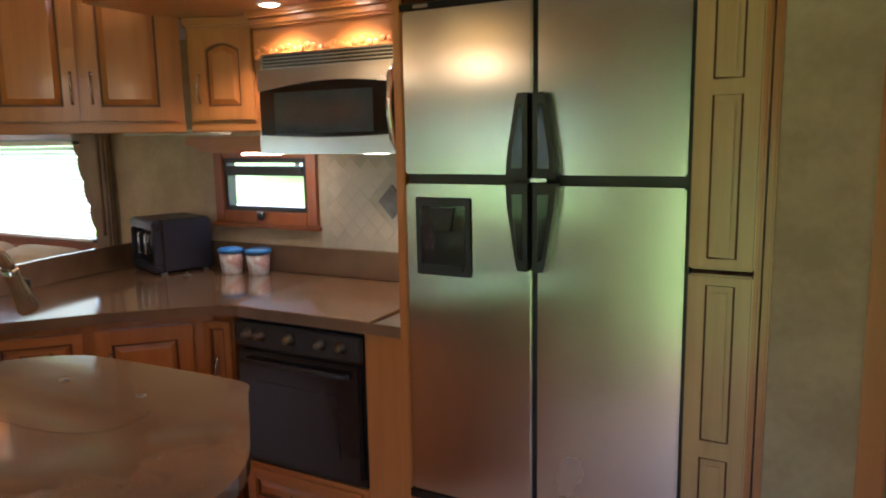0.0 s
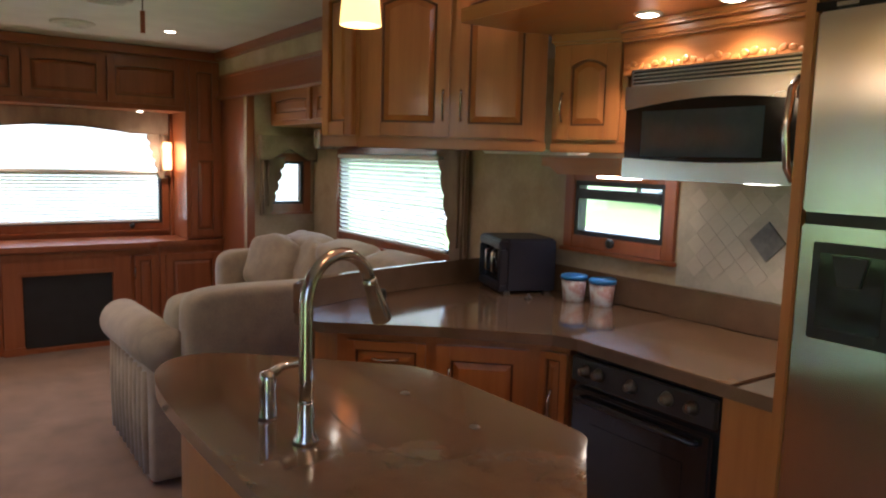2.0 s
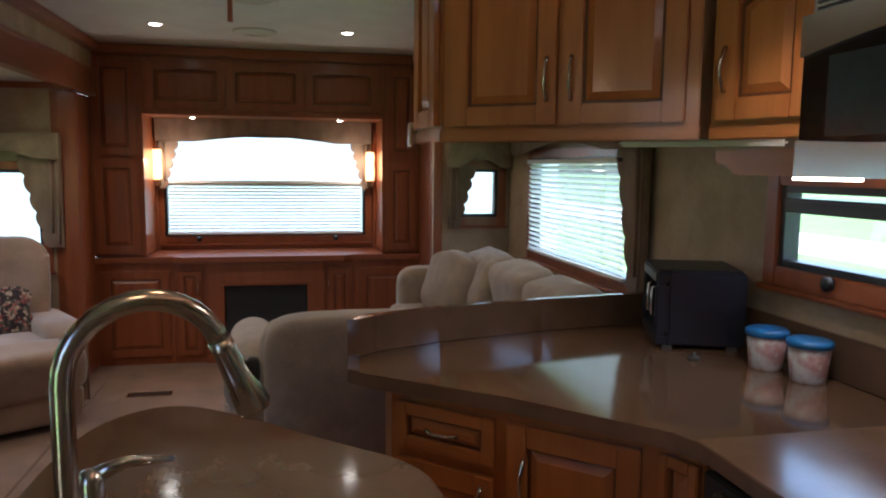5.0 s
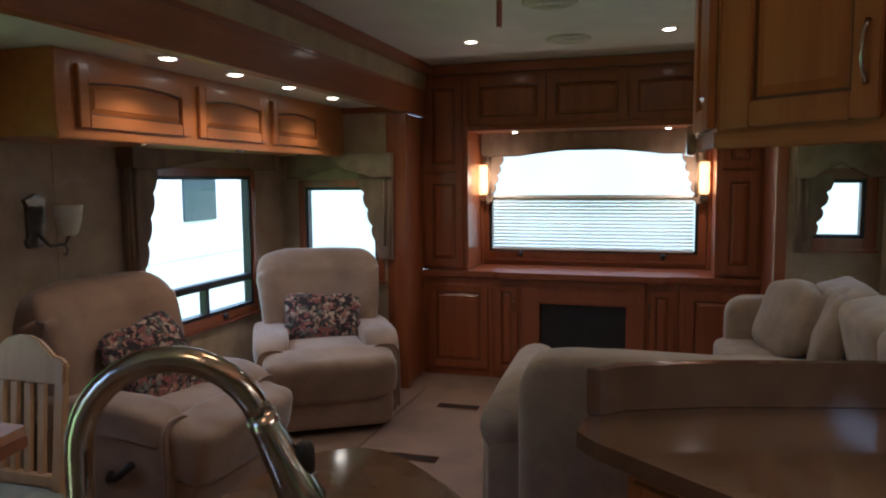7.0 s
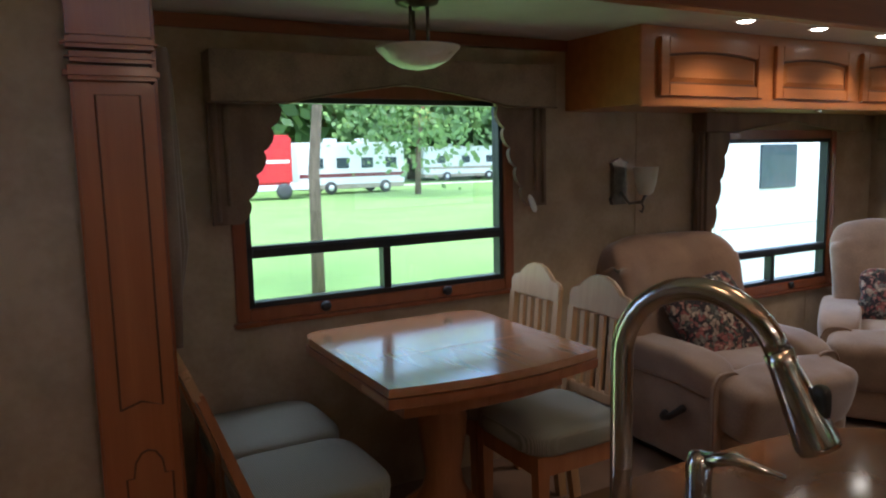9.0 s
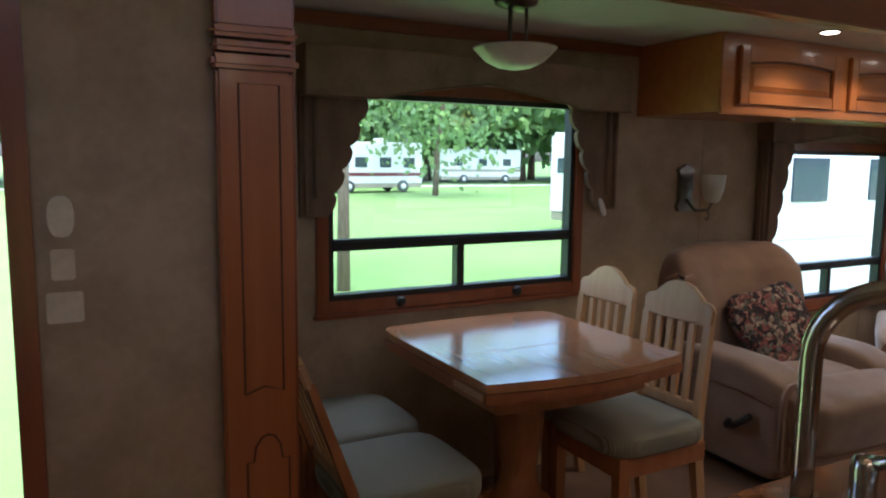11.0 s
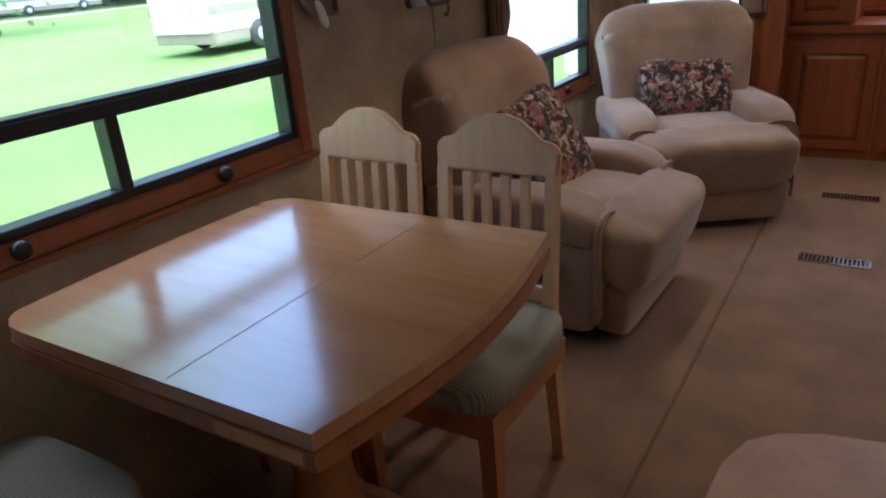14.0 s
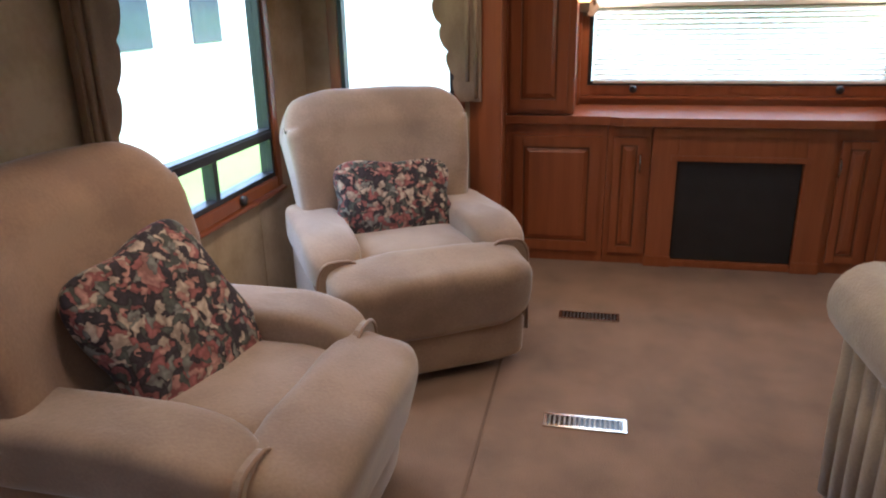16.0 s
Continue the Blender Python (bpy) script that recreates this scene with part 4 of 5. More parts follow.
for k, (x, y, sx, sy, rz) in enumerate(((-4.45, 2.72, 0.66, 0.24, 0), (-3.82, 2.72, 0.66, 0.26, 0), (-3.2, 2.72, 0.64, 0.26, 0), (-2.98, 2.1, 0.26, 0.6, 0), (-2.98, 1.58, 0.26, 0.5, 0))):
    bm = bmesh.new()
    puff(bm, (x, y, 0.67 if k < 3 else 0.62), (sx, sy, 0.5 if k < 3 else 0.42), 0.4, pose(0, 0, 0, 14 if k < 3 else 0, 0, rz), lumps=0.012, seed=k)
    part("back_cushion", bm, SOFACLOTH, sofa, smooth=True)
bm = bmesh.new()
tube(bm, [(-2.83, 1.31, 0.6), (-3.2, 1.29, 0.6), (-3.64, 1.27, 0.6), (-3.67, 1.27, 0.6)], [0.105, 0.11, 0.11, 0.09], 20)
arm = part("rolled_arm", bm, SOFACLOTH, sofa, smooth=True)
bm = bmesh.new()
puff(bm, (-3.25, 1.31, 0.3), (0.86, 0.19, 0.58), 0.2, lumps=0.003)
part("arm_panel", bm, SOFACLOTH, arm, smooth=True)
for k in range(9):
    bm = bmesh.new()
    x = -2.9 - 0.085 * k
    tube(bm, [(x, 1.222, 0.06), (x, 1.218, 0.3), (x, 1.222, 0.52)], [0.024, 0.026, 0.024], 8)
    part("channel", bm, SOFACLOTH, arm, smooth=True)
bm = bmesh.new()
puff(bm, (-4.82, 2.5, 0.42), (0.2, 0.72, 0.72), 0.3)
part("end_arm", bm, SOFACLOTH, sofa, smooth=True)
for x, y, rz in ((-4.5, 2.42, 20), (-4.3, 2.6, -10)):
    p = thing("sofa_pillow", pose(x, y, 0.72, -20, 0, rz), "gathered beige chenille pillow on the sofa", "pillow", "sofa pillows")
    bm = bmesh.new()
    puff(bm, (0, 0, 0), (0.46, 0.16, 0.4), 0.62, lumps=0.03, seed=x)
    part("cover", bm, SOFACLOTH, p, smooth=True)

window_unit(Matrix.Translation((-4.46, KW, 0.92)), 1.41, 0.58, "wide window over the sofa in reddish frame", "window_5")
blind(Matrix.Translation((-4.43, KW - 0.03, 0.93)), 1.35, 0.56, 0.029, -46, "lowered white slatted blind over the sofa")
valance(Matrix.Translation((-4.62, KW, 1.66)), 1.75, 0.13, "brown damask valance over the sofa window", jab=0.66, jab_w=0.29, depth=0.1, sides=(False, True), mat=CURTAIN)
window_unit(Matrix.Translation((-4.95, 2.6, 1.1)) @ pose(0, 0, 0, 0, 0, EAST), 0.26, 0.33, "tiny black-framed window in the end wall", "window_6", trim=0.06)
valance(Matrix.Translation((-4.95, 2.5, 1.62)) @ pose(0, 0, 0, 0, 0, EAST), 0.44, 0.18, "tan damask valance on the tiny end window", jab=0.42, jab_w=0.2, depth=0.08, peak=0.08, sides=(True, False))
cab = thing("overhead_cabinet", pose(-4.95, 2.6, 1.69), "honey oak overhead cabinet above the sofa", "cabinet")
boxes("body", OAK_X, cab, (0, 2.3, 0, 0.34, 0, 0.275), bevel=0.004)
for k in range(3):
    panel_door(cab, 0.06 + 0.74 * k, 0.03, 0.68, 0.21, rise=0.015, mat=OAK_X)
can_light(-3.66, 2.5, SLIDE + 0.02, 5)
for x, y in ((-4.69, 0.69), (-4.69, 1.81), (-2.98, 1.68), (-2.9, 0.8)):
    can_light(x, y, CEIL, 9)
# Two air vents in the main ceiling.
for x, y in ((-4.8, 1.25), (-3.88, 1.28)):
    sp = thing("ceiling_vent", pose(x, y, CEIL), "flat oval grey ceiling vent grille", "vent", "ceiling grilles")
    bm = bmesh.new()
    lathe(bm, [(0.13, 0), (0.13, -0.008), (0.11, -0.014), (0.02, -0.012)], seg=28)
    part("grille", bm, CEILING, sp, smooth=True)
    for r in (0.04, 0.07, 0.1):
        bm = bmesh.new()
        tube(bm, [(r * math.cos(a), r * math.sin(a), -0.0145) for a in [2 * math.pi * k / 24 for k in range(25)]], 0.003, 5)
        part("ring", bm, CEILING, sp)
wand = thing("antenna_crank", pose(-2.94, 1.25, CEIL), "slender dark crank rod hanging from the ceiling", "crank")
bm = bmesh.new()
tube(bm, [(0, 0, 0), (0, 0, -0.22)], 0.003, 6)
part("rod", bm, NICKEL_DARK, wand)
bm = bmesh.new()
tube(bm, [(0, 0, -0.21), (0, 0, -0.3)], 0.01, 8)
part("grip", bm, CHERRY, wand)

# floor details
bm = bmesh.new()
prism(bm, [(1.3, 2.2), (1.3, 0.45), (-2.1, 0.415), (-2.38, 0.43), (-2.5, 0.47), (-2.57, 0.54), (-2.62, 0.65), (-2.65, 0.8), (-2.65, 1.15), (-2.4, 1.6), (-2.4, 2.2)], 0.001, 0.006)
tagged(part("floor_vinyl", bm, VINYL), "pinkish-brown smooth vinyl kitchen floor with rounded corner", "floor", kind="structure")
structure("trim_carpet_seam", material("carpet_seam", (0.16, 0.1, 0.065), rough=0.95), (-5.1, -0.75, 0.232, 0.242, 0.0, 0.004), label="dark seam line in the carpet at the slide-out")
for x, y, long in ((-3.9, 0.57, 0.25), (-4.78, 0.57, 0.24), (-4.78, 1.75, 0.24)):
    v = thing("floor_register", pose(x, y, 0, 0, 0, 90), "slotted metal floor heating register", "vent", "floor registers")
    boxes("well", BLACK, v, (-long / 2, long / 2, -0.028, 0.028, 0.0005, 0.003))
    boxes("frame", CHROME, v, (-long / 2 - 0.012, long / 2 + 0.012, 0.028, 0.042, 0, 0.006), (-long / 2 - 0.012, long / 2 + 0.012, -0.042, -0.028, 0, 0.006), (-long / 2 - 0.012, -long / 2, -0.028, 0.028, 0, 0.006), (long / 2, long / 2 + 0.012, -0.028, 0.028, 0, 0.006), bevel=0.001)
    for k in range(15):
        px = -long / 2 + long * (k + 0.5) / 15
        boxes("slat", NICKEL_DARK, v, (px - 0.003, px + 0.003, -0.028, 0.028, 0.003, 0.0055))

# ---- kitchen ----
CT = 0.86
IT = 0.828
isl = thing("kitchen_island", pose(0, 0, 0), "honey oak kitchen island cabinet under stone-look top", "island")


def smooth_loop(pts, rounds=2):
    for _ in range(rounds):
        out = []
        for i, p in enumerate(pts):
            q = pts[(i + 1) % len(pts)]
            out += [(p[0] * 0.75 + q[0] * 0.25, p[1] * 0.75 + q[1] * 0.25), (p[0] * 0.25 + q[0] * 0.75, p[1] * 0.25 + q[1] * 0.75)]
        pts = out
    return pts


ISLAND = [(-0.45, 0.99), (-0.9, 0.985), (-1.42, 0.97), (-1.7, 0.98), (-1.9, 1.03), (-1.99, 1.17), (-1.86, 1.35), (-1.66, 1.54), (-1.5, 1.72), (-1.3, 1.74), (-0.88, 1.755), (-0.8, 1.745), (-0.76, 1.69), (-0.6, 1.53), (-0.44, 1.36), (-0.4, 1.15)]
bm = bmesh.new()
prism(bm, smooth_loop(ISLAND), 0.79, IT)
ob = part("island_top", bm, COUNTER, isl, "brown speckled solid-surface top with rounded edge", bevel=0.009)
bm = bmesh.new()
cx, cy = -1.2, 1.36
prism(bm, [(cx + (a - cx) * 0.86, cy + (b - cy) * 0.86) for a, b in smooth_loop(ISLAND)], 0.006, 0.79)
part("body", bm, OAK, isl)
for a, b in ((-0.99, 1.55), (-1.29, 1.54)):
    h = thing("hole_cover", pose(a, b, IT), "small dark plug in the island top", "plug")
    bm = bmesh.new()
    lathe(bm, [(0.014, 0), (0.012, 0.003), (0.004, 0.004)], seg=14)
    part("cap", bm, NICKEL_DARK, h, smooth=True)
sink = thing("sink_cover", pose(-1.12, 1.42, IT), "matching sink cover panel set in the island top", "cover")
bm = bmesh.new()
prism(bm, smooth_loop([(-0.26, -0.13), (0.26, -0.13), (0.26, 0.13), (-0.26, 0.13)], 3), 0.0, 0.0015)
part("panel", bm, COUNTER, sink)

fau = thing("kitchen_faucet", pose(-1.111, 1.167, IT), "tall brushed nickel gooseneck pull-down faucet", "faucet")
way = Vector((-0.084, 0.237, 0)).normalized()
bm = bmesh.new()
lathe(bm, [(0.03, 0), (0.028, 0.012), (0.02, 0.02), (0.018, 0.09), (0.0165, 0.095)], seg=20)
part("base", bm, CHROME, fau, smooth=True)
R = 0.107
pts = [Vector((0, 0, 0.08)), Vector((0, 0, 0.15)), Vector((0, 0, 0.31))]
for k in range(1, 15):
    a = math.radians(11.5 * k)
    pts.append(way * (R - R * math.cos(a)) + Vector((0, 0, 0.31 + R * math.sin(a))))
bm = bmesh.new()
tube(bm, pts, 0.0155, 16)
part("neck", bm, CHROME, fau, smooth=True)
end, pre = pts[-1], pts[-2]
d = (end - pre).normalized()
bm = bmesh.new()
tube(bm, [end - d * 0.005, end + d * 0.012, end + d * 0.014, end + d * 0.05, end + d * 0.11, end + d * 0.118], [0.018, 0.018, 0.0175, 0.021, 0.027, 0.024], 18)
head = part("spray_head", bm, CHROME, fau, smooth=True)
bm = bmesh.new()
side = d.cross(Vector((0, 0, 1))).normalized()
puff(bm, end + d * 0.06 + way * 0.022 + Vector((0, 0, 0.005)), (0.018, 0.022, 0.045), 0.6, lumps=0)
part("spray_button", bm, BLACKPLASTIC, head, "black spray button", True)
lev = thing("faucet_handle", pose(-1.293, 1.149, IT), "brushed nickel single-lever faucet handle", "faucet")
bm = bmesh.new()
lathe(bm, [(0.024, 0), (0.022, 0.01), (0.02, 0.07), (0.021, 0.1), (0.016, 0.118), (0.004, 0.122)], seg=18)
part("body", bm, CHROME, lev, smooth=True)
bm = bmesh.new()
tube(bm, [(0, 0, 0.108), (-0.02, 0.05, 0.122), (-0.045, 0.12, 0.112)], [0.014, 0.01, 0.005], 10)
part("lever", bm, CHROME, lev, smooth=True)

# peninsula and cooker run
PEN = [(-2.06, 1.66), (-1.79, 1.995), (-1.49, 2.28), (-1.4, 2.31), (-0.665, 2.31), (-0.665, KW), (-2.585, KW), (-2.56, 2.72), (-2.5, 2.33), (-2.4, 1.93), (-2.32, 1.7), (-2.25, 1.63), (-2.12, 1.615)]
run = thing("worktop", pose(0, 0, 0), "angled brown solid-surface worktop with raised back ledge", "worktop")
bm = bmesh.new()
prism(bm, PEN, CT - 0.04, CT)
part("slab", bm, COUNTER, run, bevel=0.008)
bm = bmesh.new()
prism(bm, [(-2.25, 1.625), (-2.33, 1.69), (-2.42, 1.92), (-2.52, 2.32), (-2.58, 2.72), (-2.6, KW), (-2.57, KW), (-2.55, 2.72), (-2.49, 2.33), (-2.39, 1.94), (-2.3, 1.72), (-2.24, 1.66)], CT + 0.0015, 0.975)
part("back_ledge", bm, COUNTER, run, bevel=0.008)
boxes("splashback", COUNTER, run, (-2.565, -0.667, KW - 0.02, KW - 0.001, CT + 0.001, 0.985), bevel=0.003)
boxes("stove_cover", STOVECOVER, run, (-1.43, -0.8, 2.296, 2.9, CT + 0.001, CT + 0.007), bevel=0.002, label="tan folding cover over the cooktop")
ang = math.degrees(math.atan2(2.28 - 1.66, -1.49 + 2.06))
base = thing("base_cabinet", pose(-2.05, 1.72, 0, 0, 0, ang), "honey oak angled base cabinet with drawer and doors", "cabinet")
boxes("body", OAK, base, (0, 0.8, 0.02, 0.3, 0.0, CT - 0.042), bevel=0.003)
panel_door(base, 0.03, 0.66, 0.3, 0.13, y=0.02, rise=0, mat=OAK_X, pull=(0.18, 0.725, 0.1, 1), name="drawer_front")
panel_door(base, 0.03, 0.08, 0.3, 0.55, y=0.02, rise=0.0, pull=(0.3, 0.55))
panel_door(base, 0.37, 0.08, 0.34, 0.71, y=0.02, rise=0.0, pull=(0.42, 0.65))
base2 = thing("base_cabinet", pose(-1.56, 2.27, 0, 0, 0, 20), "narrow honey oak base cabinet beside the oven", "cabinet")
boxes("body", OAK, base2, (0, 0.12, 0.03, 0.3, 0.0, CT - 0.042), bevel=0.003)
panel_door(base2, 0.005, 0.08, 0.11, 0.71, y=0.03, rise=0.0, pull=(0.06, 0.6))
bm = bmesh.new()
prism(bm, [(-2.1, 1.74), (-1.6, 2.36), (-1.43, 2.45), (-1.43, KW - 0.02), (-2.5, KW - 0.02), (-2.44, 2.3), (-2.32, 1.75)], 0, CT - 0.045)
c = thing("corner_cabinet", pose(0, 0, 0), "honey oak carcass under the angled worktop", "cabinet")
part("body", bm, OAK, c)
oven = thing("oven", pose(-1.43, 2.34, 0), "black gas oven range with control knobs", "oven")
boxes("body", BLACK, oven, (0, 0.58, 0.0, 0.55, 0.24, CT - 0.042), bevel=0.004)
boxes("control_panel", BLACKPLASTIC, oven, (0.0, 0.58, -0.022, -0.002, 0.71, 0.8), bevel=0.005)
for k, x in enumerate((0.07, 0.13, 0.27, 0.41, 0.5)):
    bm = bmesh.new()
    lathe(bm, [(0.024, 0), (0.022, 0.008), (0.016, 0.012), (0.014, 0.028), (0.008, 0.03)], seg=16)
    bmesh.ops.transform(bm, matrix=pose(x, -0.022, 0.757, 90), verts=bm.verts)
    k2 = part("knob", bm, NICKEL_DARK, oven, smooth=True)
    boxes("pointer", CHROME, k2, (x - 0.002, x + 0.002, -0.054, -0.05, 0.757, 0.773))
door = boxes("oven_door", BLACK, oven, (0.01, 0.57, -0.025, -0.002, 0.27, 0.69), bevel=0.006)
boxes("door_window", BLACK, door, (0.1, 0.48, -0.028, -0.024, 0.34, 0.58), bevel=0.001)
bm = bmesh.new()
tube(bm, [(0.05, -0.03, 0.655), (0.06, -0.05, 0.66), (0.52, -0.05, 0.66), (0.53, -0.03, 0.655)], 0.009, 10)
part("door_handle", bm, BLACKPLASTIC, door, smooth=True)
dr = thing("base_cabinet", pose(-1.43, 2.34, 0), "honey oak drawer under the oven", "cabinet")
boxes("body", OAK_X, dr, (0, 0.58, 0.0, 0.55, 0, 0.235))
panel_door(dr, 0.02, 0.06, 0.54, 0.16, rise=0, mat=OAK_X, pull=(0.29, 0.14, 0.1, 1), name="drawer_front")
side = thing("side_cabinet", pose(-0.848, 2.34, 0), "plain honey oak panel beside the oven", "cabinet")
boxes("body", OAK, side, (0, 0.18, 0, 0.55, 0, CT - 0.042), bevel=0.003)
tall = thing("refrigerator_surround", pose(-0.668, 2.285, 0), "tall oak side panel and base of the refrigerator", "panel")
boxes("side_panel", OAK, tall, (0, 0.032, 0, 0.62, 0, SLIDE + 0.018), bevel=0.004)
boxes("base_box", OAK_X, tall, (0.034, 0.888, 0.03, 0.62, 0, 0.3), bevel=0.003)
panel_door(tall, 0.06, 0.05, 0.38, 0.22, y=0.03, rise=0, mat=OAK_X)
panel_door(tall, 0.48, 0.05, 0.38, 0.22, y=0.03, rise=0, mat=OAK_X)

fr = thing("refrigerator", pose(-0.632, 2.27, 0.302), "four-door stainless steel refrigerator with black handles", "refrigerator")
FH = 1.56
boxes("cabinet", BLACKPLASTIC, fr, (0, 0.85, 0.03, 0.62, 0, FH), bevel=0.003)
boxes("bottom_trim", BLACK, fr, (0, 0.85, 0.0, 0.03, 0, 0.028))
boxes("top_trim", BLACK, fr, (0, 0.85, 0.0, 0.03, FH - 0.02, FH))
for x0, x1, z0, z1 in ((0.008, 0.424, 0.032, 1.03), (0.44, 0.842, 0.032, 1.03), (0.008, 0.424, 1.06, FH - 0.022), (0.44, 0.842, 1.06, FH - 0.022)):
    boxes("door", STEEL, fr, (x0, x1, 0.0, 0.03, z0, z1), bevel=0.005, label="brushed stainless steel door")
for sx in (-1, 1):
    for up in (0, 1):
        x = 0.432 + sx * 0.008
        z0, z1 = (1.052, 1.285) if up else (0.79, 1.038)
        wide, thin = 0.066, 0.03
        zs = [z0, z1] if up else [z1, z0]
        out = [(x, zs[0]), (x + sx * wide, zs[0]), (x + sx * (wide - 0.004), zs[0] + (zs[1] - zs[0]) * 0.25), (x + sx * (thin + 0.006), zs[0] + (zs[1] - zs[0]) * 0.92), (x + sx * thin, zs[1]), (x, zs[1])]
        bm = bmesh.new()
        prism(bm, out, -0.035, -0.001, "y")
        hd = part("handle", bm, BLACKPLASTIC, fr, "black moulded tapering handle", bevel=0.008)
        bm = bmesh.new()
        q = [(x + sx * 0.014, zs[0] + (zs[1] - zs[0]) * 0.12), (x + sx * (wide - 0.018), zs[0] + (zs[1] - zs[0]) * 0.12), (x + sx * (wide - 0.02), zs[0] + (zs[1] - zs[0]) * 0.3), (x + sx * (thin - 0.004), zs[0] + (zs[1] - zs[0]) * 0.86), (x + sx * 0.014, zs[0] + (zs[1] - zs[0]) * 0.88)]
        prism(bm, q, -0.0375, -0.034, "y")
        part("grip_recess", bm, BLACK, hd)
disp = boxes("dispenser", BLACKPLASTIC, fr, (0.045, 0.235, -0.006, 0.0, 0.752, 0.99), bevel=0.005, label="black water dispenser recess")
boxes("recess", BLACK, disp, (0.065, 0.215, -0.0075, -0.0055, 0.785, 0.965))
bm = bmesh.new()
prism(bm, [(0.1, 0.96), (0.18, 0.96), (0.165, 0.89), (0.115, 0.89)], -0.016, -0.0065, "y")
part("spout", bm, BLACKPLASTIC, disp, bevel=0.003)
boxes("drip_tray", BLACKPLASTIC, disp, (0.07, 0.21, -0.014, -0.006, 0.766, 0.786), bevel=0.003)
boxes("nameplate", CHROME, fr, (0.42, 0.468, -0.004, 0.001, 1.04, 1.05))
boxes("nameplate", CHROME, fr, (0.05, 0.1, -0.003, 0.002, FH - 0.016, FH - 0.006))

pan = thing("pantry_panel", pose(0.223, 2.255, 0), "tall pale glazed maple pilaster with routed panels", "panel")
boxes("upper", PANTRY, pan, (0, 0.156, 0, 0.5, 1.13, SLIDE + 0.015), bevel=0.005)
boxes("lower", PANTRY, pan, (0, 0.156, 0, 0.5, 0.0, 1.118), bevel=0.005)
boxes("side_moulding", OAK, pan, (0.156, 0.172, -0.016, 0.2, 0, SLIDE + 0.015), (0.176, 0.196, -0.01, 0.2, 0, SLIDE + 0.015), bevel=0.006)
for z0, z1 in ((1.16, 1.56), (1.6, 1.92), (0.68, 1.09), (0.1, 0.63)):
    routed(pan, [(0.045, z0), (0.111, z0), (0.111, z1), (0.045, z1)], -0.001)
    boxes("field", PANTRY, pan, (0.058, 0.098, -0.004, -0.001, z0 + 0.016, z1 - 0.016), bevel=0.002)
structure("trim_hall", OAK, (0.62, 0.68, 2.225, 2.248, 0, CEIL), bevel=0.006, label="oak door casing in the hall")

# upper cabinets
ang2 = math.degrees(math.atan2(2.49 - 1.9, -1.82 + 2.29))
up = thing("wall_cabinet", pose(-2.27, 1.915, 1.52, 0, 0, ang2), "angled honey oak upper cabinet with two arched doors", "cabinet")
boxes("body", OAK, up, (0, 0.74, 0.0, 0.28, 0, 0.66), bevel=0.004)
boxes("light_rail", OAK_X, up, (-0.005, 0.745, -0.008, 0.0, -0.012, 0.028), bevel=0.004)
boxes("crown", OAK_X, up, (-0.03, 0.77, -0.035, 0.28, 0.655, 0.7), (-0.05, 0.79, -0.055, 0.28, 0.7, 0.725), bevel=0.012)
panel_door(up, 0.035, 0.035, 0.325, 0.6, rise=0.03, pull=(0.335, 0.16, 0.12))
panel_door(up, 0.38, 0.035, 0.325, 0.6, rise=0.03, pull=(0.405, 0.16, 0.12))
end = thing("wall_cabinet", pose(-2.555, 1.885, 1.523, 0, 0, 6), "narrow oak end cabinet of the angled uppers", "cabinet")
boxes("body", OAK, end, (0, 0.29, 0.0, 0.19, 0, 0.655), bevel=0.004)
boxes("light_rail", OAK_X, end, (-0.005, 0.29, -0.008, 0.0, -0.012, 0.028), bevel=0.004)
panel_door(end, 0.03, 0.035, 0.23, 0.6, rise=0.0)
boxes("catch", CHROME, end, (-0.012, 0.028, -0.032, -0.009, -0.02, 0.06), bevel=0.004, label="shiny chrome latch")
up3 = thing("wall_cabinet", pose(-1.8, 2.52, 1.52, 0, 0, 24), "short honey oak upper cabinet with arched door", "cabinet")
boxes("body", OAK, up3, (0, 0.3, 0.0, 0.28, 0, 0.44), bevel=0.004)
boxes("light_rail", OAK_X, up3, (0, 0.3, -0.008, 0, -0.012, 0.028), bevel=0.004)
panel_door(up3, 0.025, 0.035, 0.25, 0.36, rise=0.025, pull=(0.05, 0.16, 0.11))
boxes("crown", OAK_X, up3, (-0.01, 0.325, -0.02, 0.05, 0.4, 0.45), bevel=0.01)
bm = bmesh.new()
prism(bm, [(-0.03, 0.42), (0.0, 0.38), (0.03, 0.34), (0.03, 0.27), (0.06, 0.24), (0.06, 0.0), (0.25, 0.0), (0.25, 0.44), (-0.03, 0.44)], 0.305, 0.325, "x")
part("corbel", bm, OAK, up3, "scroll-cut oak end corbel", bevel=0.003)
ucl = thing("under_cabinet_light", pose(-2.12, 2.3, 1.5, 0, 0, ang2), "white under-cabinet light strip, unlit", "light")
boxes("housing", WHITE, ucl, (0.1, 0.55, 0.05, 0.13, 0, 0.02), bevel=0.008)

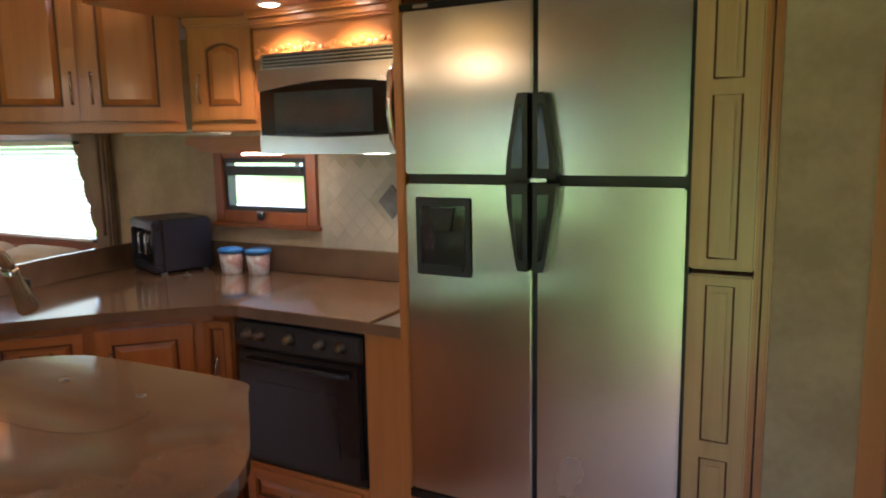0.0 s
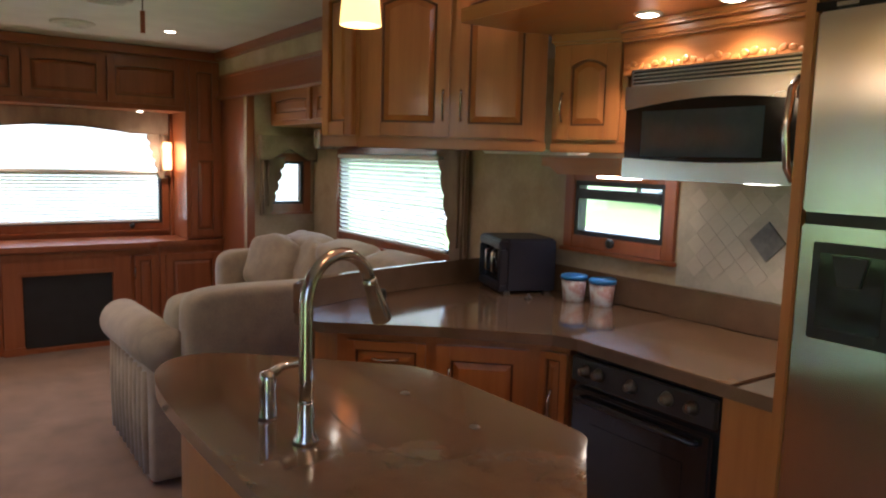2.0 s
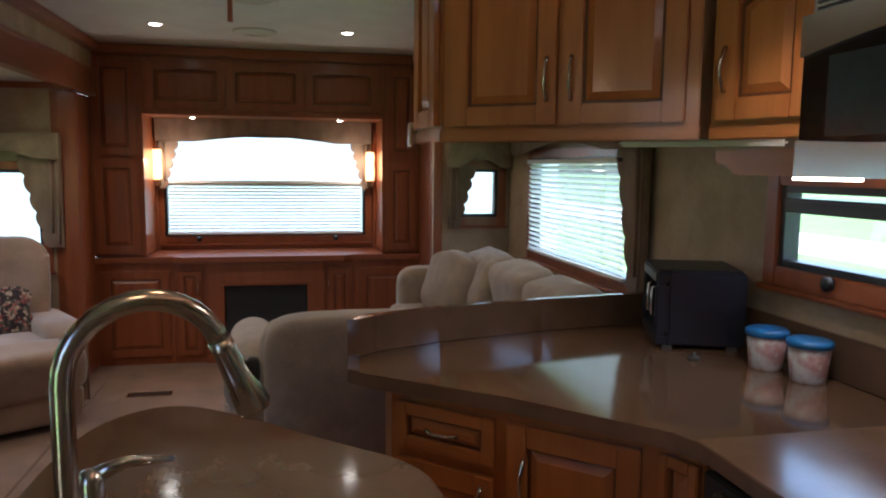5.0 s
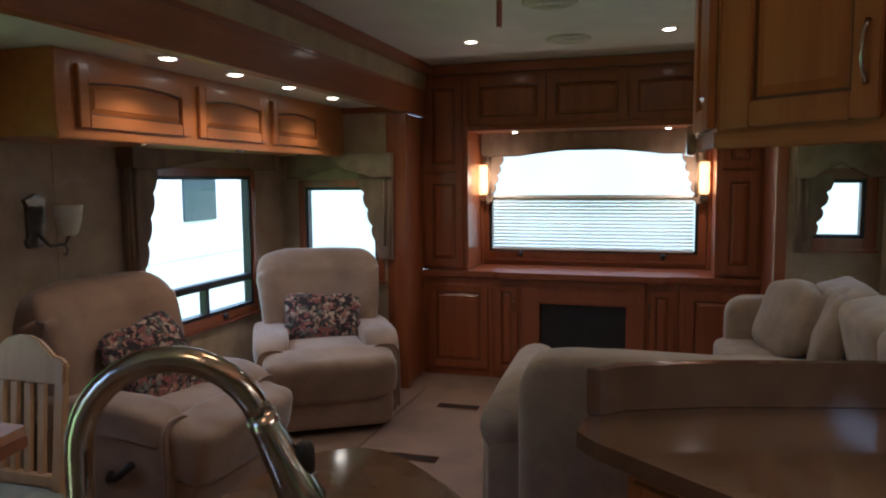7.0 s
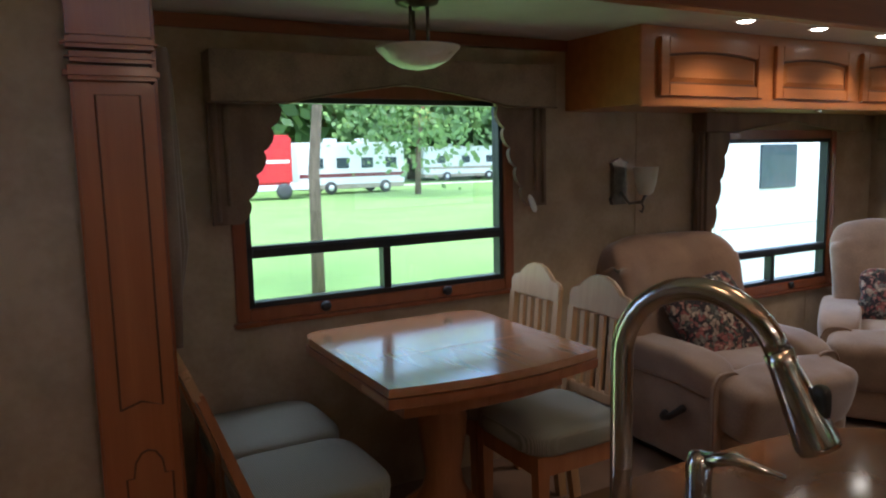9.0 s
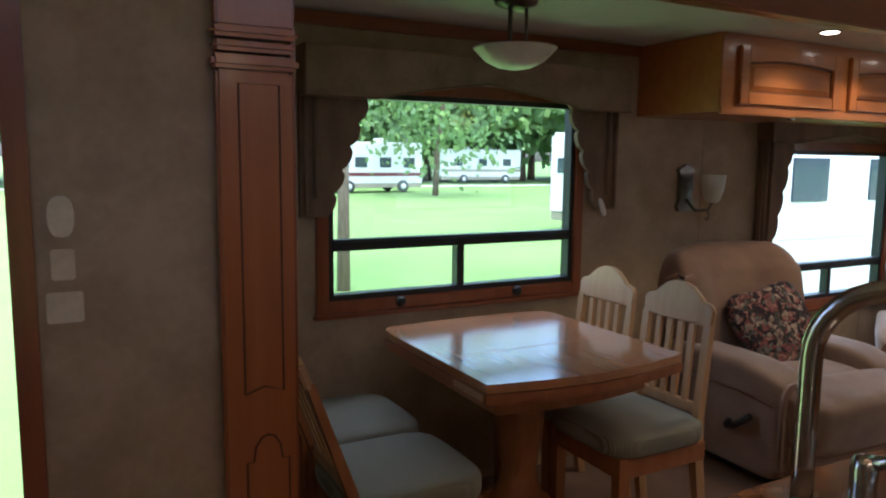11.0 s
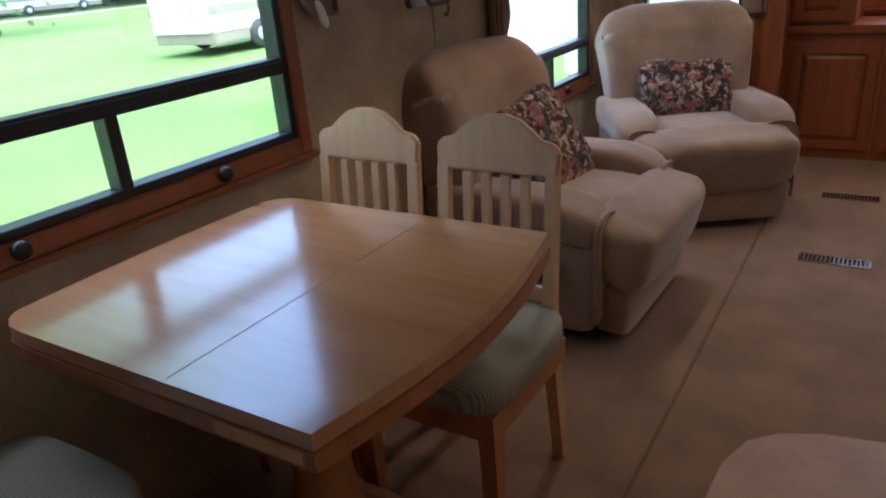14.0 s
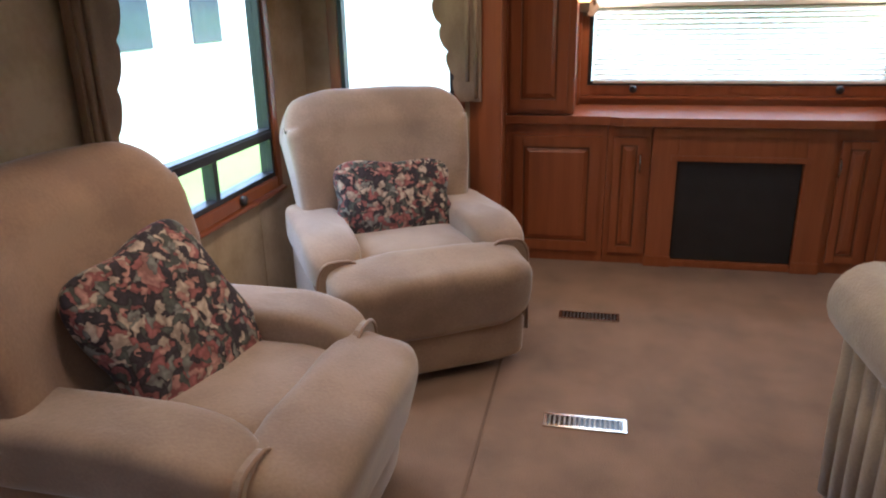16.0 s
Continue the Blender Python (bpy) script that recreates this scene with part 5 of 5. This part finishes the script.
mw = thing("microwave", pose(-1.34, 2.44, 1.42), "over-range stainless microwave with bowed black window", "microwave")
MWW = 0.665
boxes("body", BLACKPLASTIC, mw, (0, MWW, 0.012, 0.4, 0, 0.36), bevel=0.003)
boxes("vent_grille", STEEL, mw, (0, MWW, 0.0, 0.02, 0.305, 0.36), bevel=0.003)
for k in range(4):
    boxes("vent_slot", BLACK, mw, (0.015, MWW - 0.01, -0.003, 0.001, 0.311 + 0.012 * k, 0.317 + 0.012 * k))
n = 12
low = [(MWW * k / n, 0.07 - 0.012 * math.sin(math.pi * k / n)) for k in range(n + 1)]
high = [(MWW * k / n, 0.225 + 0.03 * math.sin(math.pi * k / n)) for k in range(n + 1)]
bm = bmesh.new()
prism(bm, [(0, 0.0)] + [(MWW, 0.0)] + low[::-1], -0.022, 0.01, "y")
prism(bm, high + [(MWW, 0.302), (0, 0.302)], -0.022, 0.01, "y")
mdoor = part("door_frame", bm, STEEL, mw, "stainless steel door frame", bevel=0.004)
bm = bmesh.new()
prism(bm, low + high[::-1], -0.014, 0.01, "y")
part("door_window", bm, BLACK, mdoor)
boxes("mesh_screen", TINT, mdoor, (0.07, 0.5, -0.0155, -0.0138, 0.075, 0.22))
bm = bmesh.new()
tube(bm, [(0.6, -0.02, 0.015), (0.595, -0.045, 0.05), (0.59, -0.055, 0.15), (0.592, -0.045, 0.26), (0.6, -0.02, 0.29)], 0.012, 10)
part("handle", bm, CHROME, mdoor, smooth=True)
ml = boxes("task_light", GLOW, mw, (0.38, 0.47, 0.1, 0.15, -0.004, 0.002))
lamp("cooker_lamp", "SPOT", (-0.95, 2.62, 1.4), 2, 0.03)
bd = thing("carved_board", pose(-1.5, 2.58, 1.785), "carved oak crown board over the microwave", "moulding")
boxes("board", OAK_X, bd, (0, 0.832, 0.0, 0.3, 0, 0.115), bevel=0.003)
boxes("crown", OAK_X, bd, (0, 0.832, -0.05, 0.0, 0.15, 0.182), (0, 0.832, -0.03, 0.02, 0.115, 0.15), bevel=0.01)
rnd = random.Random(4)
for k in range(26):
    bm = bmesh.new()
    puff(bm, (0.02 + 0.031 * k, -0.002, 0.03 + 0.008 * math.sin(k * 1.7)), (0.03, 0.007, 0.02 + 0.006 * rnd.random()), 0.9, pose(0, 0, 0, 0, 30 * math.sin(k * 2.2)), (10, 6), 0)
    part("carved_leaf", bm, OAK_X, bd, smooth=True)
for x in (-1.3, -0.985):
    can_light(x, 2.46, SLIDE + 0.02, 9)
sh = thing("spice_shelf", pose(-2.02, 2.68, 1.44), "thin brown wood shelf under the cabinet", "shelf")
bm = bmesh.new()
prism(bm, [(0.0, 0.05), (0.68, 0.05), (0.68, -0.02), (0.1, -0.02), (0.05, 0.01), (0.0, 0.015)], 0, 0.02, "y")
part("board", bm, OAK_X, sh)
strip = boxes("light_strip", GLOW, sh, (0.3, 0.5, 0.03, 0.06, -0.03, -0.022))
window_unit(Matrix.Translation((-2.07, KW, 1.14)), 0.51, 0.25, "small kitchen window in reddish frame", "window_7", bar=0.2, knobs=(0.24,), trim=0.06)
bm = bmesh.new()
tiles = thing("tile_splashback", pose(-1.49, KW, 0.99), "cream wall tiles set diagonally behind the cooker", "tiles", kind="structure")
boxes("grout_bed", GROUT, tiles, (0, 0.82, -0.004, -0.0005, 0, 0.43))
s = 0.062
tile_mesh = None
for i in range(-1, 12):
    for j in range(-1, 9):
        x, z = (i + 0.5 * (j % 2)) * 2 * s * 0.7071 * 1.0, j * s * 0.7071
        if 0.05 < x < 0.77 and 0.05 < z < 0.38 and not (abs(x - 0.385) + abs(z - 0.215) < 0.115):
            if tile_mesh is None:
                bm = bmesh.new()
                q = s * 0.7071 * 0.97
                prism(bm, [(-q, 0), (0, -q), (q, 0), (0, q)], -0.0062, -0.004, "y")
                ob = part("tile", bm, TILE, tiles, bevel=0.0008)
                tile_mesh = ob.data
            else:
                ob = new("tile", tile_mesh)
                ob.parent = tiles
            ob.location = (x, 0, z)
bm = bmesh.new()
prism(bm, [(0.385 - 0.068, 0.215), (0.385, 0.215 - 0.072), (0.385 + 0.068, 0.215), (0.385, 0.215 + 0.072)], -0.014, -0.004, "y")
part("accent_tile", bm, SLATE, tiles, "grey slate diamond accent tile", bevel=0.003)

cm = thing("toaster_oven", pose(-2.285, 2.785, CT, 0, 0, -20), "blue-black countertop appliance with recessed chrome front", "toaster oven")
boxes("body", NAVYBLACK, cm, (-0.15, 0.15, -0.1, 0.14, 0.012, 0.25), bevel=0.007)
for dims in ((-0.15, 0.15, -0.14, -0.1, 0.21, 0.25), (-0.15, 0.15, -0.14, -0.1, 0.012, 0.045), (-0.15, -0.13, -0.14, -0.1, 0.045, 0.21), (0.13, 0.15, -0.14, -0.1, 0.045, 0.21)):
    boxes("front_rim", NAVYBLACK, cm, dims, bevel=0.006)
boxes("recess", BLACK, cm, (-0.128, 0.128, -0.108, -0.101, 0.047, 0.208))
for x in (-0.06, 0.03):
    bm = bmesh.new()
    tube(bm, [(x, -0.11, 0.19), (x, -0.135, 0.18), (x, -0.135, 0.09), (x, -0.11, 0.08)], 0.006, 8)
    part("handle", bm, CHROME, cm, "chrome grip", True)
boxes("top_plate", BLACKPLASTIC, cm, (-0.14, 0.14, -0.13, 0.13, 0.2505, 0.256), bevel=0.003)
for x in (-0.14, 0.14):
    for y in (-0.1, 0.1):
        boxes("foot", RUBBER, cm, (x - 0.015, x + 0.015, y - 0.015, y + 0.015, 0, 0.013))
for x, y in ((-1.93, 2.82), (-1.79, 2.85)):
    cu = thing("storage_tub", pose(x, y, CT), "translucent patterned plastic tub with blue lid", "container", "plastic tubs")
    bm = bmesh.new()
    lathe(bm, [(0.044, 0), (0.046, 0.004), (0.056, 0.1), (0.054, 0.1)], seg=24)
    part("tub", bm, material("frosted_tub", (0.5, 0.52, 0.55), (0.35, 0.2, 0.2), (26, 26, 26), 0.35, contrast=0.4), cu, smooth=True)
    bm = bmesh.new()
    lathe(bm, [(0.06, 0.098), (0.061, 0.112), (0.055, 0.117), (0.01, 0.115)], seg=24)
    part("lid", bm, BLUE, cu, "bright blue lid", True)
plug = thing("sink_stopper", pose(-2.05, 2.66, CT), "small dark rubber stopper on worktop", "stopper")
bm = bmesh.new()
lathe(bm, [(0.02, 0), (0.018, 0.008), (0.006, 0.012), (0.006, 0.022)], seg=14)
part("disc", bm, RUBBER, plug, smooth=True)
for x in (-1.31, -0.78):
    p = thing("pendant_lamp", pose(x, 1.4, CEIL), "amber glass pendant lamp over the island, lit", "pendant lamp", "pendant lamps")
    bm = bmesh.new()
    lathe(bm, [(0.05, 0), (0.045, -0.02), (0.01, -0.03)], seg=18)
    part("canopy", bm, CHROME, p, smooth=True)
    bm = bmesh.new()
    tube(bm, [(0, 0, -0.025), (0, 0, -0.32)], 0.004, 8)
    part("stem", bm, CHROME, p)
    bm = bmesh.new()
    lathe(bm, [(0.03, -0.32), (0.034, -0.335), (0.046, -0.4), (0.052, -0.468), (0.048, -0.468), (0.042, -0.4), (0.01, -0.34)], seg=24)
    part("glass_shade", bm, GLOWAMBER, p, "glowing amber glass shade", True)
    lamp("pendant_bulb", "POINT", (x, 1.4, CEIL - 0.5), 0.7, 0.05, (1, 0.7, 0.38))

# ---- outdoors ----
G = -0.95
bm = bmesh.new()
box(bm, -900, 900, -900, 900, G - 0.2, G)
tagged(part("ground", bm, GRASS), "bright green mown campground lawn", "ground", kind="structure")
structure("pavement_far", GRAVEL, (-90, 40, -56, -54, G, G + 0.02), label="pale gravel campground lane")
structure("pavement_north", GRAVEL, (-60, 40, 16, 21, G, G + 0.02), label="pale gravel lane beyond the kitchen window")


def camper(m, length, height, label, stripe=RVTAN, panes=4, name="motorhome", wheels=True):
    r = thing(name, m, label, "motorhome", "parked motorhomes")
    boxes("body", RVWHITE, r, (0, length, -1.2, 1.2, 0.55, height), bevel=0.12)
    boxes("skirt", RVTAN if wheels else stripe, r, (0.1, length - 0.1, -1.18, 1.18, 0.35 if wheels else 0.0, 0.75), bevel=0.03)
    boxes("stripe", stripe, r, (0.05, length - 0.05, 1.2, 1.215, 1.15, 1.4), bevel=0.003)
    boxes("stripe", stripe, r, (0.05, length - 0.05, -1.215, -1.2, 1.15, 1.4), bevel=0.003)
    for k in range(panes):
        x = length * (k + 0.6) / (panes + 0.3)
        for y in (1.2, -1.23):
            boxes("window", TINT, r, (x - 0.45, x + 0.45, y, y + 0.03, 1.75, 2.45), bevel=0.01)
    for x in (length * 0.2, length * 0.72) if wheels else ():
        for y in (1.1, -1.3):
            bm = bmesh.new()
            lathe(bm, [(0.2, 0), (0.42, 0.02), (0.44, 0.1), (0.42, 0.19), (0.2, 0.2)], seg=20)
            bmesh.ops.transform(bm, matrix=pose(x, y + 0.2, 0.44, 90), verts=bm.verts)
            w = part("wheel", bm, RUBBER, r, smooth=True)
            bm = bmesh.new()
            lathe(bm, [(0.2, -0.02), (0.19, 0.22), (0.05, 0.23)], seg=16)
            bmesh.ops.transform(bm, matrix=pose(x, y + 0.2, 0.44, 90), verts=bm.verts)
            part("rim", bm, RVWHITE, w, smooth=True)
    for x in (length * 0.35, length * 0.65):
        boxes("roof_unit", RVWHITE, r, (x - 0.4, x + 0.4, -0.35, 0.35, height, height + 0.28), bevel=0.06)
    return r


camper(pose(-18.2, -6.9, G), 8.7, 3.6, "white neighbouring trailer parked close to the window", RVWHITE, panes=4, wheels=False)
camper(pose(-11.0, -3.0, G, 0, 0, 82), 8.0, 3.5, "white neighbouring trailer behind the rear window", RVWHITE, panes=0)
camper(pose(-23.4, -46, G, 0, 0, 3), 8.0, 3.5, "far white motorhome with maroon stripe", RVMAROON, 4)
camper(pose(-43, -62, G, 0, 0, -6), 9, 3.4, "far white trailer under the trees", RVTAN, 3)
camper(pose(-56, -60, G, 0, 0, 14), 9, 3.3, "far white trailer beside the lane", RVTAN, 3)
parked = camper(pose(-22.3, -17.6, G, 0, 0, 4), 7.2, 3.3, "white travel trailer with a rear ladder parked on the lawn", RVTAN, 1)
boxes("window", TINT, parked, (7.2, 7.23, -0.75, -0.1, 1.95, 2.45), bevel=0.01)
for y in (0.55, 0.95):
    boxes("ladder_rail", RVWHITE, parked, (7.28, 7.33, y - 0.025, y + 0.025, 0.9, 3.65))
for k in range(8):
    boxes("ladder_rung", RVWHITE, parked, (7.285, 7.325, 0.575, 0.925, 1.05 + 0.33 * k, 1.09 + 0.33 * k))
camper(pose(-30, 38, G, 0, 0, 3), 8, 3.3, "far white trailer beyond the kitchen window", RVTAN, 3)
truck = thing("red_truck", pose(-8.6, -42, G, 0, 0, 4), "red semi truck cab with white stripe", "truck")
boxes("cab", RVRED, truck, (-5.4, -1.2, -1.2, 1.2, 0.9, 3.9), bevel=0.15)
boxes("stripe", RVWHITE, truck, (-5.2, -1.4, 1.2, 1.215, 2.2, 2.4))
boxes("chassis", RVWHITE, truck, (-7.0, -1.0, -1.1, 1.1, 0.55, 0.9), bevel=0.03)
for x in (-4.8, -1.9):
    bm = bmesh.new()
    lathe(bm, [(0.2, 0), (0.48, 0.02), (0.5, 0.12), (0.48, 0.25), (0.2, 0.26)], seg=20)
    bmesh.ops.transform(bm, matrix=pose(x, 1.3, 0.5, 90), verts=bm.verts)
    part("wheel", bm, RUBBER, truck, smooth=True)


def tree(x, y, height, crown_r, seed, label, lean=0.0, trunk_r=0.14, leaves=900, leaf=1.0):
    rnd = random.Random(seed)
    t = thing("tree", pose(x, y, G), label, "tree", "campground trees")
    bm = bmesh.new()
    top = Vector((lean, lean * 0.4, height * 0.62))
    pts = [Vector((0, 0, -0.05)), Vector((lean * 0.2 + 0.05, 0, height * 0.2)), Vector((lean * 0.5 - 0.06, 0.04, height * 0.4)), top]
    tube(bm, pts, [trunk_r * 1.25, trunk_r, trunk_r * 0.8, trunk_r * 0.5], 10)
    tips = []
    for k in range(9):
        a = rnd.uniform(0, 6.28)
        s = rnd.uniform(0.45, 0.62) if height < 8 or trunk_r < 0.1 else rnd.uniform(0.2, 0.62)
        p = pts[1].lerp(top, (s - 0.2) / 0.42)
        q = p + Vector((math.cos(a), math.sin(a), rnd.uniform(0.2, 0.9))) * crown_r * rnd.uniform(0.5, 0.9)
        tube(bm, [p, p.lerp(q, 0.5) + Vector((0, 0, 0.15)), q], [trunk_r * 0.4, trunk_r * 0.25, trunk_r * 0.08], 6)
        tips.append(q)
    tips.append(top)
    part("trunk", bm, BARK, t, smooth=True)
    verts, faces = [], []
    for _ in range(leaves):
        c = rnd.choice(tips) + Vector((rnd.gauss(0, 1), rnd.gauss(0, 1), rnd.gauss(0, 0.75))) * crown_r * 0.36
        n = Vector((rnd.gauss(0, 1), rnd.gauss(0, 1), rnd.gauss(0, 1))).normalized()
        u = n.orthogonal().normalized() * rnd.uniform(0.05, 0.11) * crown_r / 2.0 * leaf
        v = n.cross(u) * 0.6
        b = len(verts)
        verts += [c - u, c - v, c + u, c + v]
        faces.append((b, b + 1, b + 2, b + 3))
    me = bpy.data.meshes.new("crown")
    me.from_pydata([tuple(v) for v in verts], [], faces)
    me.materials.append(LEAF)
    ob = new("crown", me)
    ob.parent = t
    return t


tree(-4.65, -10.3, 11.0, 2.6, 1, "slender leaning tree on the lawn outside", -0.3, 0.098, 5000)
tree(-22.0, -40, 14.0, 4.6, 2, "leafy tree with thin slanting trunk on lawn", -0.8, 0.17, 4200, 1.2)
rnd = random.Random(9)
for k in range(20):
    tree(-92 + 5.6 * k + rnd.uniform(-1, 1), -70 + rnd.uniform(-4, 4), rnd.uniform(17, 23), 9.0, 20 + k, "tall leafy campground tree far across the lawn", rnd.uniform(-0.5, 0.5), 0.4, 5000, 2.4)
for k in range(6):
    tree(-34 + 9 * k, 40 + rnd.uniform(-3, 3), rnd.uniform(9, 12), 4.5, 60 + k, "tall leafy tree beyond the kitchen window", 0.3, 0.25, 3500, 2.0)
